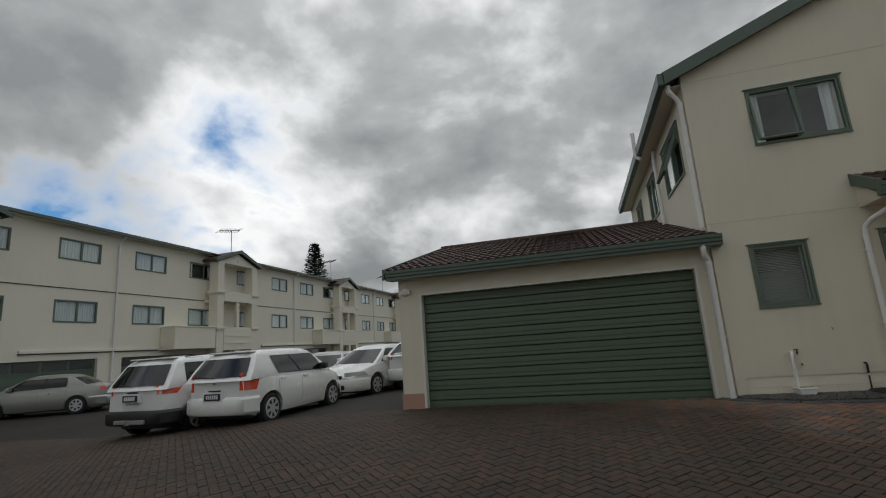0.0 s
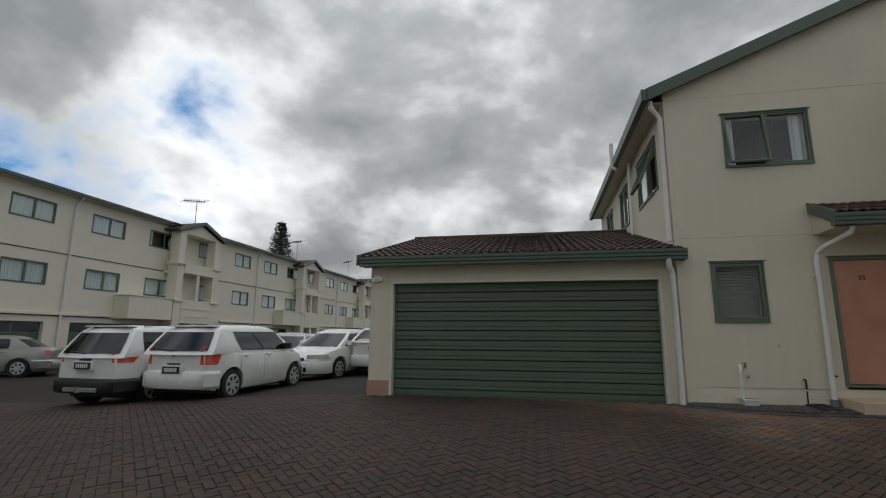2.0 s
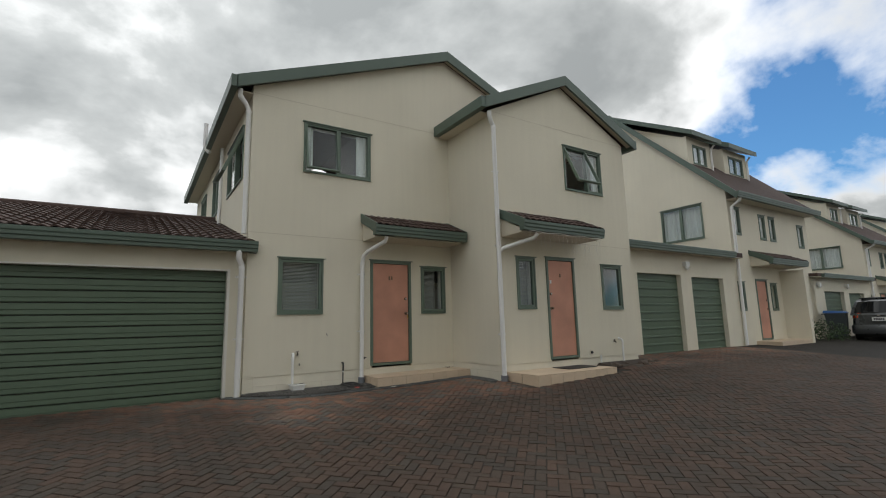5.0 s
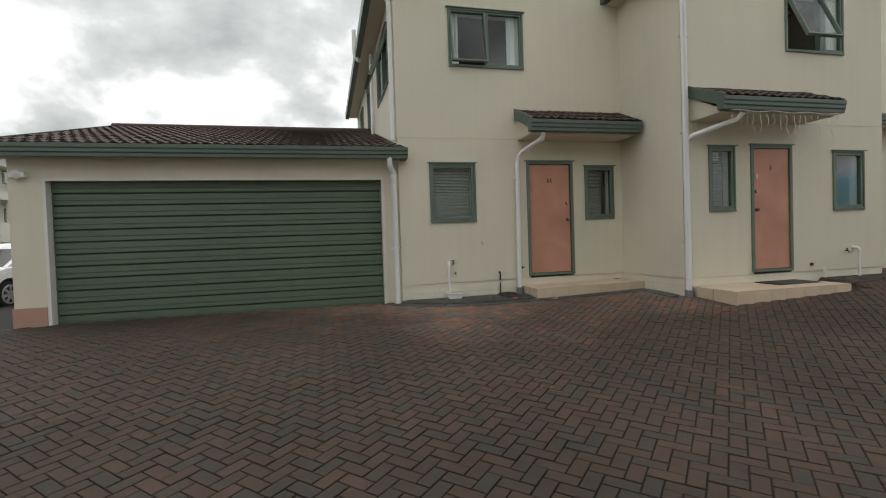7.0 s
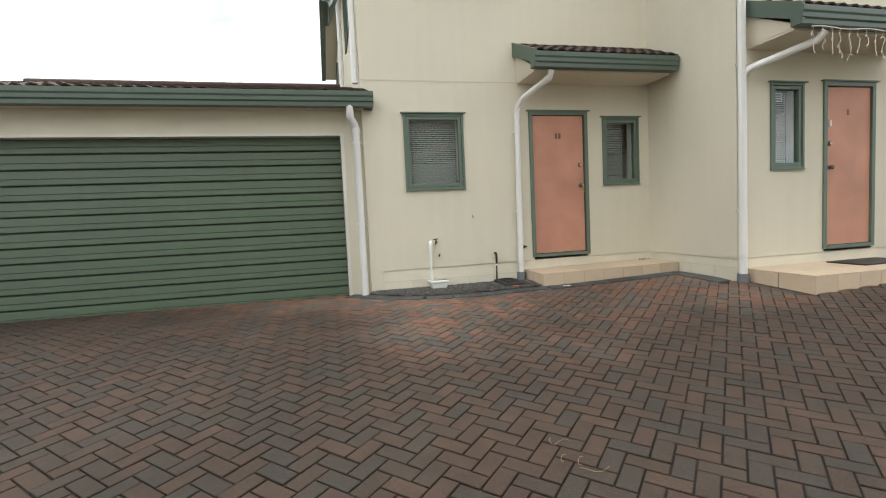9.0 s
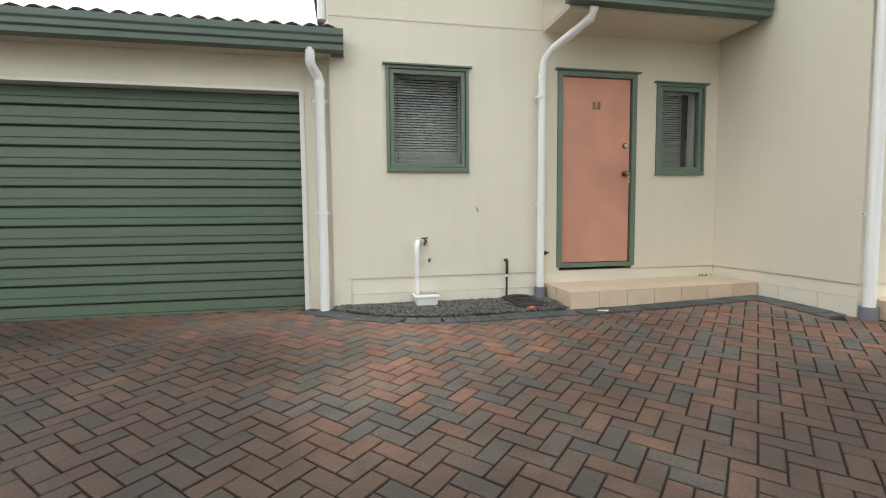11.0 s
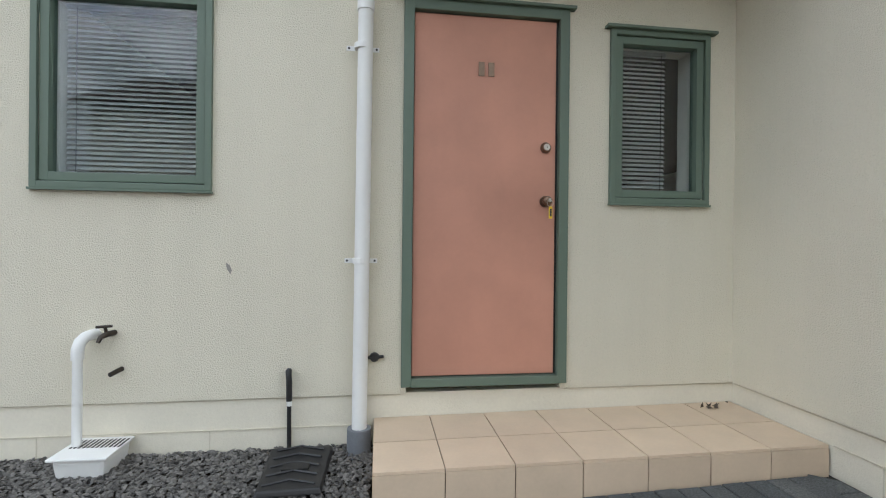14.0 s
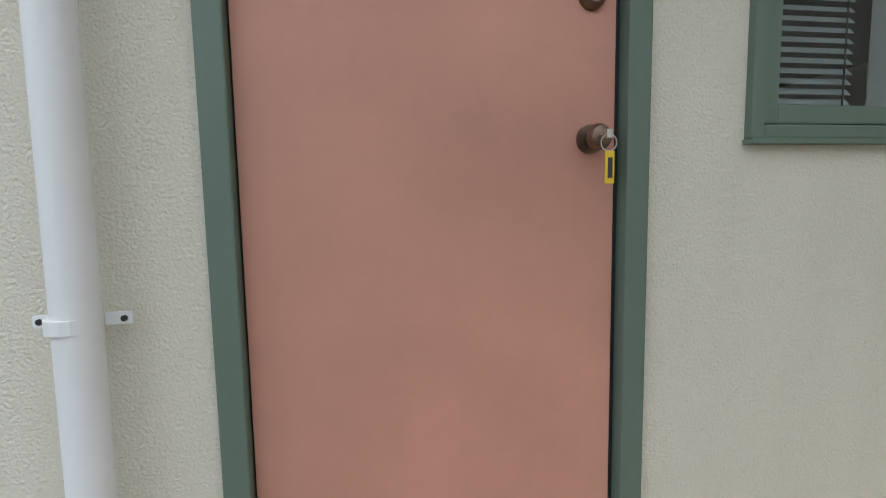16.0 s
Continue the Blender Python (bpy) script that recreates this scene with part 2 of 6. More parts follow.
CURTAIN = material("pale_curtain", (0.84, 0.84, 0.82), 0.9, grain=0.05, stain=0.1, stain_size=4)
# near-black for boards indoors: the gloom of the rooms is put into the colour
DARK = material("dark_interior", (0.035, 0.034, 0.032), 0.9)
BLACK = material("black_plastic", (0.018, 0.018, 0.019), 0.5)
RUBBER = material("tyre_rubber", (0.022, 0.022, 0.023), 0.85, bump=0.002)
CHROME = material("brushed_metal", (0.55, 0.53, 0.5), 0.3, metal=1.0, stain=0.05)
BRONZE = material("tarnished_brass", (0.20, 0.14, 0.10), 0.38, metal=0.9, stain=0.3, stain_size=40)
TAPBRASS = material("blackened_tap_brass", (0.055, 0.045, 0.036), 0.4, metal=0.6, stain=0.3, stain_size=40)
ALLOY = material("silver_alloy", (0.52, 0.53, 0.54), 0.35, metal=0.7)
LAMPRED = material("red_lens", (0.78, 0.085, 0.025), 0.18, coat=0.6)
LAMPDARK = material("dark_red_lens", (0.26, 0.018, 0.012), 0.15, coat=0.6)
LAMPCLEAR = material("clear_lens", (0.55, 0.56, 0.57), 0.12, metal=0.3, coat=0.6)
PLATE = material("plate_white", (0.72, 0.72, 0.70), 0.5)
INK = material("dark_ink", (0.03, 0.03, 0.04), 0.6)
INKBLUE = material("blue_lettering", (0.02, 0.06, 0.30), 0.5)
INKRED = material("red_lettering", (0.45, 0.03, 0.025), 0.5)
CARWHITE = material("white_car_paint", (0.80, 0.81, 0.80), 0.25, grain=0.0, stain=0.0, coat=0.5)
CARSILVER = material("silver_car_paint", (0.34, 0.34, 0.32), 0.32, metal=0.5, grain=0.02, stain=0.03, coat=0.5)
CARGREY = material("grey_car_paint", (0.09, 0.095, 0.10), 0.3, metal=0.4, stain=0.03, coat=0.5)
BINPLASTIC = material("dark_bin_plastic", (0.03, 0.04, 0.045), 0.55)
BINLID = material("blue_bin_lid", (0.02, 0.10, 0.30), 0.45)
YELLOW = material("yellow_tag", (0.75, 0.50, 0.02), 0.4)
LEAF = material("leaf_green", (0.045, 0.075, 0.03), 0.7, vary=0.4, stain=0.2)
PINE = material("pine_foliage", (0.025, 0.045, 0.028), 0.8, vary=0.3)
BARK = material("bark", (0.09, 0.07, 0.055), 0.9, stain=0.3, stain_size=8)
SOIL = material("soil", (0.05, 0.038, 0.03), 0.95, stain=0.3, bump=0.01, bump_size=30)
STRAW = material("dry_straw", (0.30, 0.22, 0.14), 0.8)
AERIAL = material("aerial_metal", (0.20, 0.20, 0.20), 0.45, metal=0.6)


# ---- builders ----
class B:
    """Collects the faces of one mesh."""

    def __init__(self):
        self.v, self.f = [], []

    def add(self, verts, faces):
        o = len(self.v)
        self.v += [tuple(p) for p in verts]
        self.f += [tuple(i + o for i in f) for f in faces]
        return self

    def box(self, x0, x1, y0, y1, z0, z1):
        x0, x1, y0, y1, z0, z1 = min(x0, x1), max(x0, x1), min(y0, y1), max(y0, y1), min(z0, z1), max(z0, z1)
        return self.add([(x, y, z) for z in (z0, z1) for y in (y0, y1) for x in (x0, x1)],
                        [(0, 2, 3, 1), (4, 5, 7, 6), (0, 1, 5, 4), (2, 6, 7, 3), (0, 4, 6, 2), (1, 3, 7, 5)])

    def prism(self, pts, axis, a, b):
        """A polygon, given in the two other axes, drawn out along axis from a to b."""
        n = len(pts)

        def at(p, d):
            return {"x": (d, p[0], p[1]), "y": (p[0], d, p[1]), "z": (p[0], p[1], d)}[axis]
        self.add([at(p, a) for p in pts] + [at(p, b) for p in pts],
                 [tuple(range(n)), tuple(range(2 * n - 1, n - 1, -1))] + [(i, i + n, (i + 1) % n + n, (i + 1) % n) for i in range(n)])
        return self

    def hexa(self, low, high):
        """A six-sided solid between two quads."""
        return self.add(list(low) + list(high), [(3, 2, 1, 0), (4, 5, 6, 7)] + [(i, (i + 1) % 4, (i + 1) % 4 + 4, i + 4) for i in range(4)])

    def tube(self, path, r, n=10):
        path = [Vector(p) for p in path]
        rings = []
        side = None
        for i, p in enumerate(path):
            d = (path[min(i + 1, len(path) - 1)] - path[max(i - 1, 0)]).normalized()
            ref = side if side is not None else (Vector((1, 0, 0)) if abs(d.x) < 0.9 else Vector((0, 1, 0)))
            u = (ref - d * ref.dot(d)).normalized()
            side = u
            w = d.cross(u)
            rad = r[i] if isinstance(r, (list, tuple)) else r
            rings.append([p + (u * math.cos(k * math.tau / n) + w * math.sin(k * math.tau / n)) * rad for k in range(n)])
        faces = [tuple(range(n - 1, -1, -1)), tuple(range((len(rings) - 1) * n, len(rings) * n))]
        for j in range(len(rings) - 1):
            faces += [(j * n + k, j * n + (k + 1) % n, (j + 1) * n + (k + 1) % n, (j + 1) * n + k) for k in range(n)]
        return self.add([p for ring in rings for p in ring], faces)

    def panel(self, axis, a, b, u0, u1, z0, z1, holes=()):
        """A wall of thickness a to b across axis, from u0 to u1 and z0 to z1, with rectangular holes through it."""
        us = sorted({u0, u1, *[c for h in holes for c in h[:2] if u0 < c < u1]})
        zs = sorted({z0, z1, *[c for h in holes for c in h[2:] if z0 < c < z1]})
        full = [[not any(h[0] <= (us[i] + us[i + 1]) / 2 <= h[1] and h[2] <= (zs[j] + zs[j + 1]) / 2 <= h[3] for h in holes)
                 for j in range(len(zs) - 1)] for i in range(len(us) - 1)]

        def pt(d, u, z):
            return (u, d, z) if axis == "y" else (d, u, z)

        def solid(i, j):
            return 0 <= i < len(us) - 1 and 0 <= j < len(zs) - 1 and full[i][j]
        for i in range(len(us) - 1):
            for j in range(len(zs) - 1):
                if not full[i][j]:
                    continue
                q = [(us[i], zs[j]), (us[i + 1], zs[j]), (us[i + 1], zs[j + 1]), (us[i], zs[j + 1])]
                for d, flip in ((a, False), (b, True)):
                    self.add([pt(d, *c) for c in q], [(3, 2, 1, 0) if flip else (0, 1, 2, 3)])
                for k, (di, dj) in enumerate(((0, -1), (1, 0), (0, 1), (-1, 0))):
                    if not solid(i + di, j + dj):
                        c, e = q[k], q[(k + 1) % 4]
                        self.add([pt(a, *c), pt(a, *e), pt(b, *e), pt(b, *c)], [(3, 2, 1, 0)])
        return self


BASE = {}


def thing(name, loc=(0, 0, 0), local=False):
    ob = new(name)
    ob.empty_display_size = 0.2
    ob.location = loc
    BASE[ob] = Vector((0, 0, 0)) if local else Vector(loc)
    return ob


def part(name, b, mat, parent=None, label="", bevel=0.0, smooth=False):
    me = bpy.data.meshes.new(name)
    me.from_pydata(b.v, [], b.f)
    bm = bmesh.new()
    bm.from_mesh(me)
    bmesh.ops.remove_doubles(bm, verts=bm.verts, dist=1e-5)
    bmesh.ops.recalc_face_normals(bm, faces=bm.faces)
    if bevel:
        edges = [e for e in bm.edges if len(e.link_faces) == 2 and e.calc_face_angle(0) > 0.5]
        bmesh.ops.bevel(bm, geom=edges, offset=bevel, segments=2, profile=0.6, affect="EDGES", clamp_overlap=True)
    bm.to_mesh(me)
    bm.free()
    if smooth:
        me.polygons.foreach_set("use_smooth", [True] * len(me.polygons))
        me.set_sharp_from_angle(angle=radians(38))
    me.materials.append(mat)
    ob = new(name, me)
    if parent is not None:
        ob.parent = parent
        if parent in BASE:
            ob.matrix_parent_inverse = Matrix.Translation(-BASE[parent])
    if label:
        ob["label"] = label
    return ob


def share(name, me, m, parent):
    """One more object on a mesh, at the pose m in the world."""
    ob = new(name, me)
    ob.parent = parent
    if parent in BASE:
        ob.matrix_parent_inverse = Matrix.Translation(-BASE[parent])
    ob.matrix_basis = m
    return ob


def smooth01(v):
    v = max(0.0, min(1.0, v))
    return v * v * (3 - 2 * v)


def ground_z(x, y):
    z = 0.30 * smooth01((y - 1.5) / 6.2)
    return z - 0.40 * smooth01((-3.0 - x) / 9.0) * smooth01((y - 0.5) / 6.0) + 0.20 * smooth01((x - 3.4) / 8.0)


def ring(b, box, u0, u1, z0, z1, w, d0, d1):
    """Four bars round an opening; box(u0, u1, d0, d1, z0, z1) places a bar."""
    box(b, u0, u0 + w, d0, d1, z0, z1)
    box(b, u1 - w, u1, d0, d1, z0, z1)
    box(b, u0 + w, u1 - w, d0, d1, z0, z0 + w)
    box(b, u0 + w, u1 - w, d0, d1, z1 - w, z1)


def window(parent, axis, plane, out, u0, u1, z0, z1, mullions=(), dress="blind", opened=None, trim=0.044, label="", slats=True, head=True):
    """A green-framed window on the wall face at plane, which looks towards out along axis; returns its hole in the wall."""
    def box(b, a0, a1, d0, d1, c0, c1):
        e0, e1 = plane + out * d0, plane + out * d1
        b.box(a0, a1, e0, e1, c0, c1) if axis == "y" else b.box(e0, e1, a0, a1, c0, c1)

    def pt(u, d, z):
        return (u, plane + out * d, z) if axis == "y" else (plane + out * d, u, z)
    tr, sw = trim * 0.70, (0.030 if mullions else 0.042)
    fr = B()
    ring(fr, box, u0, u1, z0, z1, tr, -0.10, 0.022)
    win = part("window", fr, GREEN, parent, label, bevel=0.004)
    # black ring between trim and sash; the gap's shade is painted in
    gap = B()
    ring(gap, box, u0 + tr - 0.004, u1 - tr + 0.004, z0 + tr - 0.004, z1 - tr + 0.004, 0.012, -0.06, -0.012)
    part("frame_gap", gap, BLACK, win)
    lining = B()
    ring(lining, box, u0 + tr, u1 - tr, z0 + tr, z1 - tr, 0.030, -0.195, -0.101)
    part("lining", lining, WHITE, win, "pale timber lining inside the window")
    if head:
        fl = B()
        box(fl, u0 - 0.03, u1 + 0.03, -0.01, 0.045, z1 + 0.001, z1 + 0.016)
        part("head_flashing", fl, GREEN, win)
        fl = B()
        box(fl, u0 - 0.004, u1 + 0.004, -0.01, 0.03, z0 - 0.012, z0 - 0.001)
        part("sill", fl, GREEN, win)
    edges = [u0 + tr, *mullions, u1 - tr]
    for i in range(len(edges) - 1):
        a, c = edges[i] + (0.015 if i else 0.004), edges[i + 1] - (0.015 if i < len(edges) - 2 else 0.004)
        sash = B()
        ring(sash, box, a, c, z0 + tr + 0.005, z1 - tr - 0.005, sw, -0.055, 0.008)
        pane = B()
        box(pane, a + 0.02, c - 0.02, -0.030, -0.024, z0 + tr + 0.02, z1 - tr - 0.02)
        s = part("sash", sash, GREEN, win, bevel=0.004)
        g = part("pane", pane, GLASS, win)
        g.visible_shadow = False
        if opened and i in opened:                       # an awning sash, hinged at its head
            hz = z1 - tr
            swing = Matrix.Translation(pt(0, -0.03, hz)) @ Matrix.Rotation(radians(opened[i]) * (out if axis == "y" else -out), 4, "X" if axis == "y" else "Y") @ Matrix.Translation(-Vector(pt(0, -0.03, hz)))
            for o in (s, g):
                o.matrix_basis = swing
    if mullions:
        mb = B()
        for m in mullions:
            box(mb, m - 0.018, m + 0.018, -0.09, 0.006, z0 + tr, z1 - tr)
        part("mullion", mb, GREEN, win)
    a, c, lo, hi = u0 + trim + 0.02, u1 - trim - 0.02, z0 + trim + 0.02, z1 - trim - 0.01
    if dress == "blind":
        span = c if slats is True else a + (c - a) * slats
        bl = B()
        a0, z = a + 0.012, hi - 0.03
        while z > lo + 0.01:
            e0, e1 = -0.142, -0.126
            bl.add([pt(a0, e0, z + 0.010), pt(span, e0, z + 0.010), pt(span, e1, z - 0.0085), pt(a0, e1, z - 0.0085)], [(0, 1, 2, 3)])
            z -= 0.0262
        box(bl, a0, span, -0.15, -0.12, hi - 0.025, hi + 0.01)
        blind = part("blind", bl, BLIND, win, "pale slatted blind")
        for u in (a0 + 0.05, span - 0.03):
            part("blind_cord", B().tube([pt(u, -0.122, hi), pt(u, -0.122, lo)], 0.0022, 5), BLACK, blind)
        for u, d in ((a + 0.02, 1), (c - 0.02, -1)):
            stay = B().tube([pt(u, -0.035, lo + 0.012), pt(u + d * 0.16, -0.030, lo + 0.004)], 0.006, 6)
            part("window_stay", stay, BLACK, win)
    elif dress in ("curtain", "half"):
        spans = [(a, c)] if dress == "curtain" else [(a, a + (c - a) * 0.12), (c - (c - a) * 0.17, c)]
        for s0, s1 in spans:
            cu = B()
            n = max(6, int((s1 - s0) / 0.035))
            row = [(s0 + (s1 - s0) * i / n, -0.098 + 0.022 * math.sin(i * 1.9) + 0.010 * math.sin(i * 0.7)) for i in range(n + 1)]
            cu.add([pt(u, d, lo - 0.05) for u, d in row] + [pt(u, d, hi + 0.05) for u, d in row], [(i, i + 1, i + n + 2, i + n + 1) for i in range(n)])
            part("curtain", cu, CURTAIN, win, "pale hanging curtain", smooth=True)
    return (u0 + 0.03, u1 - 0.03, z0 + 0.03, z1 - 0.03)


def front_door(parent, plane, u0, u1, z0, z1, hand=1, lift=0.0):
    """A flush terracotta door in a green frame, facing -y; the lock side is u1 for hand 1."""
    f = 0.054
    fr = B()
    fr.box(u0, u0 + f, plane - 0.022, plane + 0.11, z0, z1)
    fr.box(u1 - f, u1, plane - 0.022, plane + 0.11, z0, z1)
    fr.box(u0 + f, u1 - f, plane - 0.022, plane + 0.11, z1 - f, z1)
    fr.box(u0 + f, u1 - f, plane - 0.03, plane + 0.11, z0, z0 + 0.045)
    fr.box(u0 + f, u1 - f, plane + 0.095, plane + 0.115, z0, z1)
    door = part("door", fr, GREEN, parent, "green painted door frame round a terracotta door", bevel=0.004)
    fl = B().box(u0 - 0.03, u1 + 0.03, plane - 0.045, plane + 0.01, z1 + 0.001, z1 + 0.016)
    part("head_flashing", fl, GREEN, door)
    gap0, gap1 = (0.004, 0.014) if hand > 0 else (0.010, 0.004)
    part("leaf", B().box(u0 + f + gap0, u1 - f - gap1, plane + 0.008, plane + 0.048, z0 + 0.052, z1 - f - 0.006), PINK, door, "flush terracotta painted door leaf", bevel=0.003)
    ku = u1 - 0.126 if hand > 0 else u0 + 0.115
    for name, z, r in (("deadbolt", z0 + lift + 1.335, 0.029), ("door_knob", z0 + lift + 1.035, 0.030)):
        y = plane + 0.008
        kb = B().tube([(ku, y, z), (ku, y - 0.008, z)], r * 1.05, 20)
        if name == "door_knob":
            kb.tube([(ku, y - 0.008, z), (ku, y - 0.02, z), (ku, y - 0.03, z), (ku, y - 0.045, z), (ku, y - 0.058, z), (ku, y - 0.062, z)], [0.014, 0.013, 0.024, 0.028, 0.022, 0.012], 20)
        else:
            kb.tube([(ku, y - 0.008, z), (ku, y - 0.024, z)], [0.030, 0.021], 20)
        lock = part(name, kb, BRONZE, door, "tarnished bronze " + name.replace("_", " "), smooth=True)
        if name == "deadbolt":
            part("cylinder", B().tube([(ku, y - 0.024, z), (ku, y - 0.028, z)], [0.0185, 0.0165], 20), CHROME, lock, "steel lock cylinder", smooth=True)
            part("keyhole", B().box(ku - 0.0015, ku + 0.0015, y - 0.0288, y - 0.0275, z - 0.007, z + 0.007), BLACK, lock)
    # black strip set between leaf and frame, painting the dark of the gap
    part("lock_gap", B().box(u1 - f - 0.014, u1 - f + 0.001, plane + 0.02, plane + 0.05, z0 + 0.05, z1 - f), BLACK, door) if hand > 0 else None
    return door


def gutter(parent, x0, x1, y, z_top, ends=True):
    """A green box gutter along x; y is its outer face."""
    pr = [(y, z_top), (y, z_top - 0.055), (y + 0.012, z_top - 0.075), (y + 0.012, z_top - 0.12), (y + 0.03, z_top - 0.135), (y + 0.03, z_top - 0.185), (y + 0.15, z_top - 0.185), (y + 0.15, z_top - 0.02), (y + 0.02, z_top - 0.02), (y + 0.02, z_top)]
    return part("gutter", B().prism(pr, "x", x0, x1), GREENDARK, parent, bevel=0.004)


def downpipe(parent, path, r=0.04, brackets=(), to_wall=(0, 1), shoe=None):
    p = part("downpipe", B().tube(path, r, 16), PVC, parent, "white plastic downpipe", smooth=True)
    x, y = path[-1][0], path[-1][1]
    for z in brackets:
        b = B().tube([(x, y, z - 0.014), (x, y, z + 0.014)], r + 0.004, 16)
        if to_wall[1]:
            for s in (1, -1):
                b.box(x + s * (r - 0.002), x + s * (r + 0.045), y + 0.028, y + 0.034, z - 0.012, z + 0.012)
        else:
            b.box(x - 0.03, x + 0.03, y - 0.005, y + 0.005, z - 0.012, z + 0.012)
        br = part("bracket", b, PVC, p, bevel=0.002)
        if to_wall[1]:
            for s in (1, -1):
                part("screw", B().tube([(x + s * (r + 0.032), y + 0.029, z), (x + s * (r + 0.032), y + 0.024, z)], 0.006, 8), BLACK, p)
    for i in range(1, len(path) - 1):
        p0, p1 = Vector(path[i]), Vector(path[i + 1])
        if (p1 - p0).length > 0.15:
            d = (p1 - p0).normalized()
            part("pipe_collar", B().tube([p0 + d * 0.005, p0 + d * 0.055], r + 0.005, 16), PVC, p, smooth=True)
    if shoe:
        part("drain_collar", B().tube([(x, y, shoe[0]), (x, y, shoe[1]), (x, y, shoe[1]), ], [r + 0.022, r + 0.022, r + 0.002], 16), material("grey_pipe_collar", (0.17, 0.18, 0.20), 0.6), p, "grey drain collar", smooth=True)
    return p


def tiles(parent, p00, p10, p01, p11, cols, rows, lap=0.03, rise=0.035):
    """Concrete roof tiles with a rolled profile on the quad from the eave p00-p10 to the top p01-p11."""
    p00, p10, p01, p11 = (Vector(p) for p in (p00, p10, p01, p11))
    nrm = (p10 - p00).cross(p01 - p00).normalized()
    if nrm.z < 0:
        nrm = -nrm

    def at(u, v):
        return (p00 * (1 - u) + p10 * u) * (1 - v) + (p01 * (1 - u) + p11 * u) * v
    for r in range(rows):
        for c in range(cols):
            u0, u1, v0, v1 = c / cols, (c + 1) / cols, max(0, (r - 0.08) / rows), (r + 1) / rows
            b = B()
            prof = [(0, 0.1), (0.12, 0.75), (0.24, 1.0), (0.36, 0.75), (0.48, 0.15), (0.60, 0.7), (0.72, 1.0), (0.84, 0.7), (1.0, 0.1)]
            jit = random.uniform(-0.004, 0.004)
            top, bot = [], []
            for v, lift in ((v0, 0.030), (v1, 0.004)):
                top.append([at(u0 + (u1 - u0) * k, v) + nrm * (lift + rise * h + jit) for k, h in prof])
                bot.append([at(u0 + (u1 - u0) * k, v) + nrm * (lift + rise * h + jit - 0.018) for k, h in prof])
            n = len(prof)
            vs = top[0] + top[1] + bot[0] + bot[1]
            fs = [(i, i + 1, n + i + 1, n + i) for i in range(n - 1)] + [(2 * n + i, 2 * n + i + 1, i + 1, i) for i in range(n - 1)] + [(0, n, 3 * n, 2 * n), (n - 1, 3 * n - 1, 4 * n - 1, 2 * n - 1)]
            part("roof_tile", b.add(vs, fs), TILE, parent, smooth=True)


# ---- drive ----
def drive():
    xs = [-400, -200, -100, -60] + [-40 + i for i in range(0, 91)] + [70, 100, 200, 400]
    ys = [-400, -200, -100, -50, -25] + [-12 + 0.5 * i for i in range(0, 62)] + [20 + 2 * i for i in range(0, 25)] + [100, 200, 400]
    b = B()
    b.v = [(x, y, ground_z(x, y) - 0.012) for y in ys for x in xs]
    w = len(xs)
    b.f = [(j * w + i, j * w + i + 1, (j + 1) * w + i + 1, (j + 1) * w + i) for j in range(len(ys) - 1) for i in range(w - 1)]
    g = part("ground", b, JOINT_GROUND, smooth=True)
    tagged(g, "dark dirt and far paving under the shared driveway", "ground", kind="structure")
    return g


JOINT_GROUND = paver_material("ground_between", ((0.022, 0.018, 0.014), (0.019, 0.016, 0.013)))
ground = drive()

# ---- house with the terracotta doors ----
W, BAY = 8.2, 6.6
house = tagged(thing("townhouse", (4.4, 9.0, 0.3)), "two-storey cream stucco townhouse with green trim and terracotta doors", "house", "townhouses along the drive")
holes = [window(house, "y", W, -1, 2.755, 3.585, 1.665, 2.68, label="green framed window with a closed blind"),
         window(house, "y", W, -1, 5.715, 6.325, 1.655, 2.64, slats=0.74, label="narrow green sidelight with a half drawn blind"),
         window(house, "y", W, -1, 3.165, 4.555, 4.365, 5.36, mullions=(3.86,), dress="half", opened={0: 9}, label="upper window with one sash ajar"),
         (4.58, 5.44, 0.55, 2.69)]
front_door(house, W, 4.55, 5.47, 0.645, 2.72, lift=-0.025)
EAVE, SLOPE, APEX = 5.86, 0.406, 6.44
HX0, HX1 = 2.22, 10.66


def foot_line(b):
    """Lets the lower edge of the stucco climb with the ground."""
    b.v = [(x, y, z + 0.006 + 0.004 * (min(x, 6.5) - 3.9)) if abs(z - 0.60) < 1e-4 else (x, y, z) for x, y, z in b.v]
    return b


wb = B()
wb.panel("y", W, W + 0.2, HX0, 6.5, 0.60, EAVE, holes)
foot_line(wb)
part("wall", wb, STUCCO, house)
top = EAVE + (APEX - HX0) * SLOPE
part("wall_foot", foot_line(B().box(HX0, 2.385, W, W + 0.2, 0.1, 0.60)), STUCCO, house)
part("gable_wall", B().prism([(HX0, EAVE), (HX1, EAVE), (APEX, top)], "y", W, W + 0.2), STUCCO, house)
part("plinth_course", B().box(2.39, 6.51, W + 0.009, W + 0.016, 0.1, 0.445), CONCRETE, house)
part("plinth", foot_line(B().box(2.385, 6.516, W + 0.014, W + 0.2, 0.1, 0.60)), CONCRETE, house, "painted concrete base below the stucco")
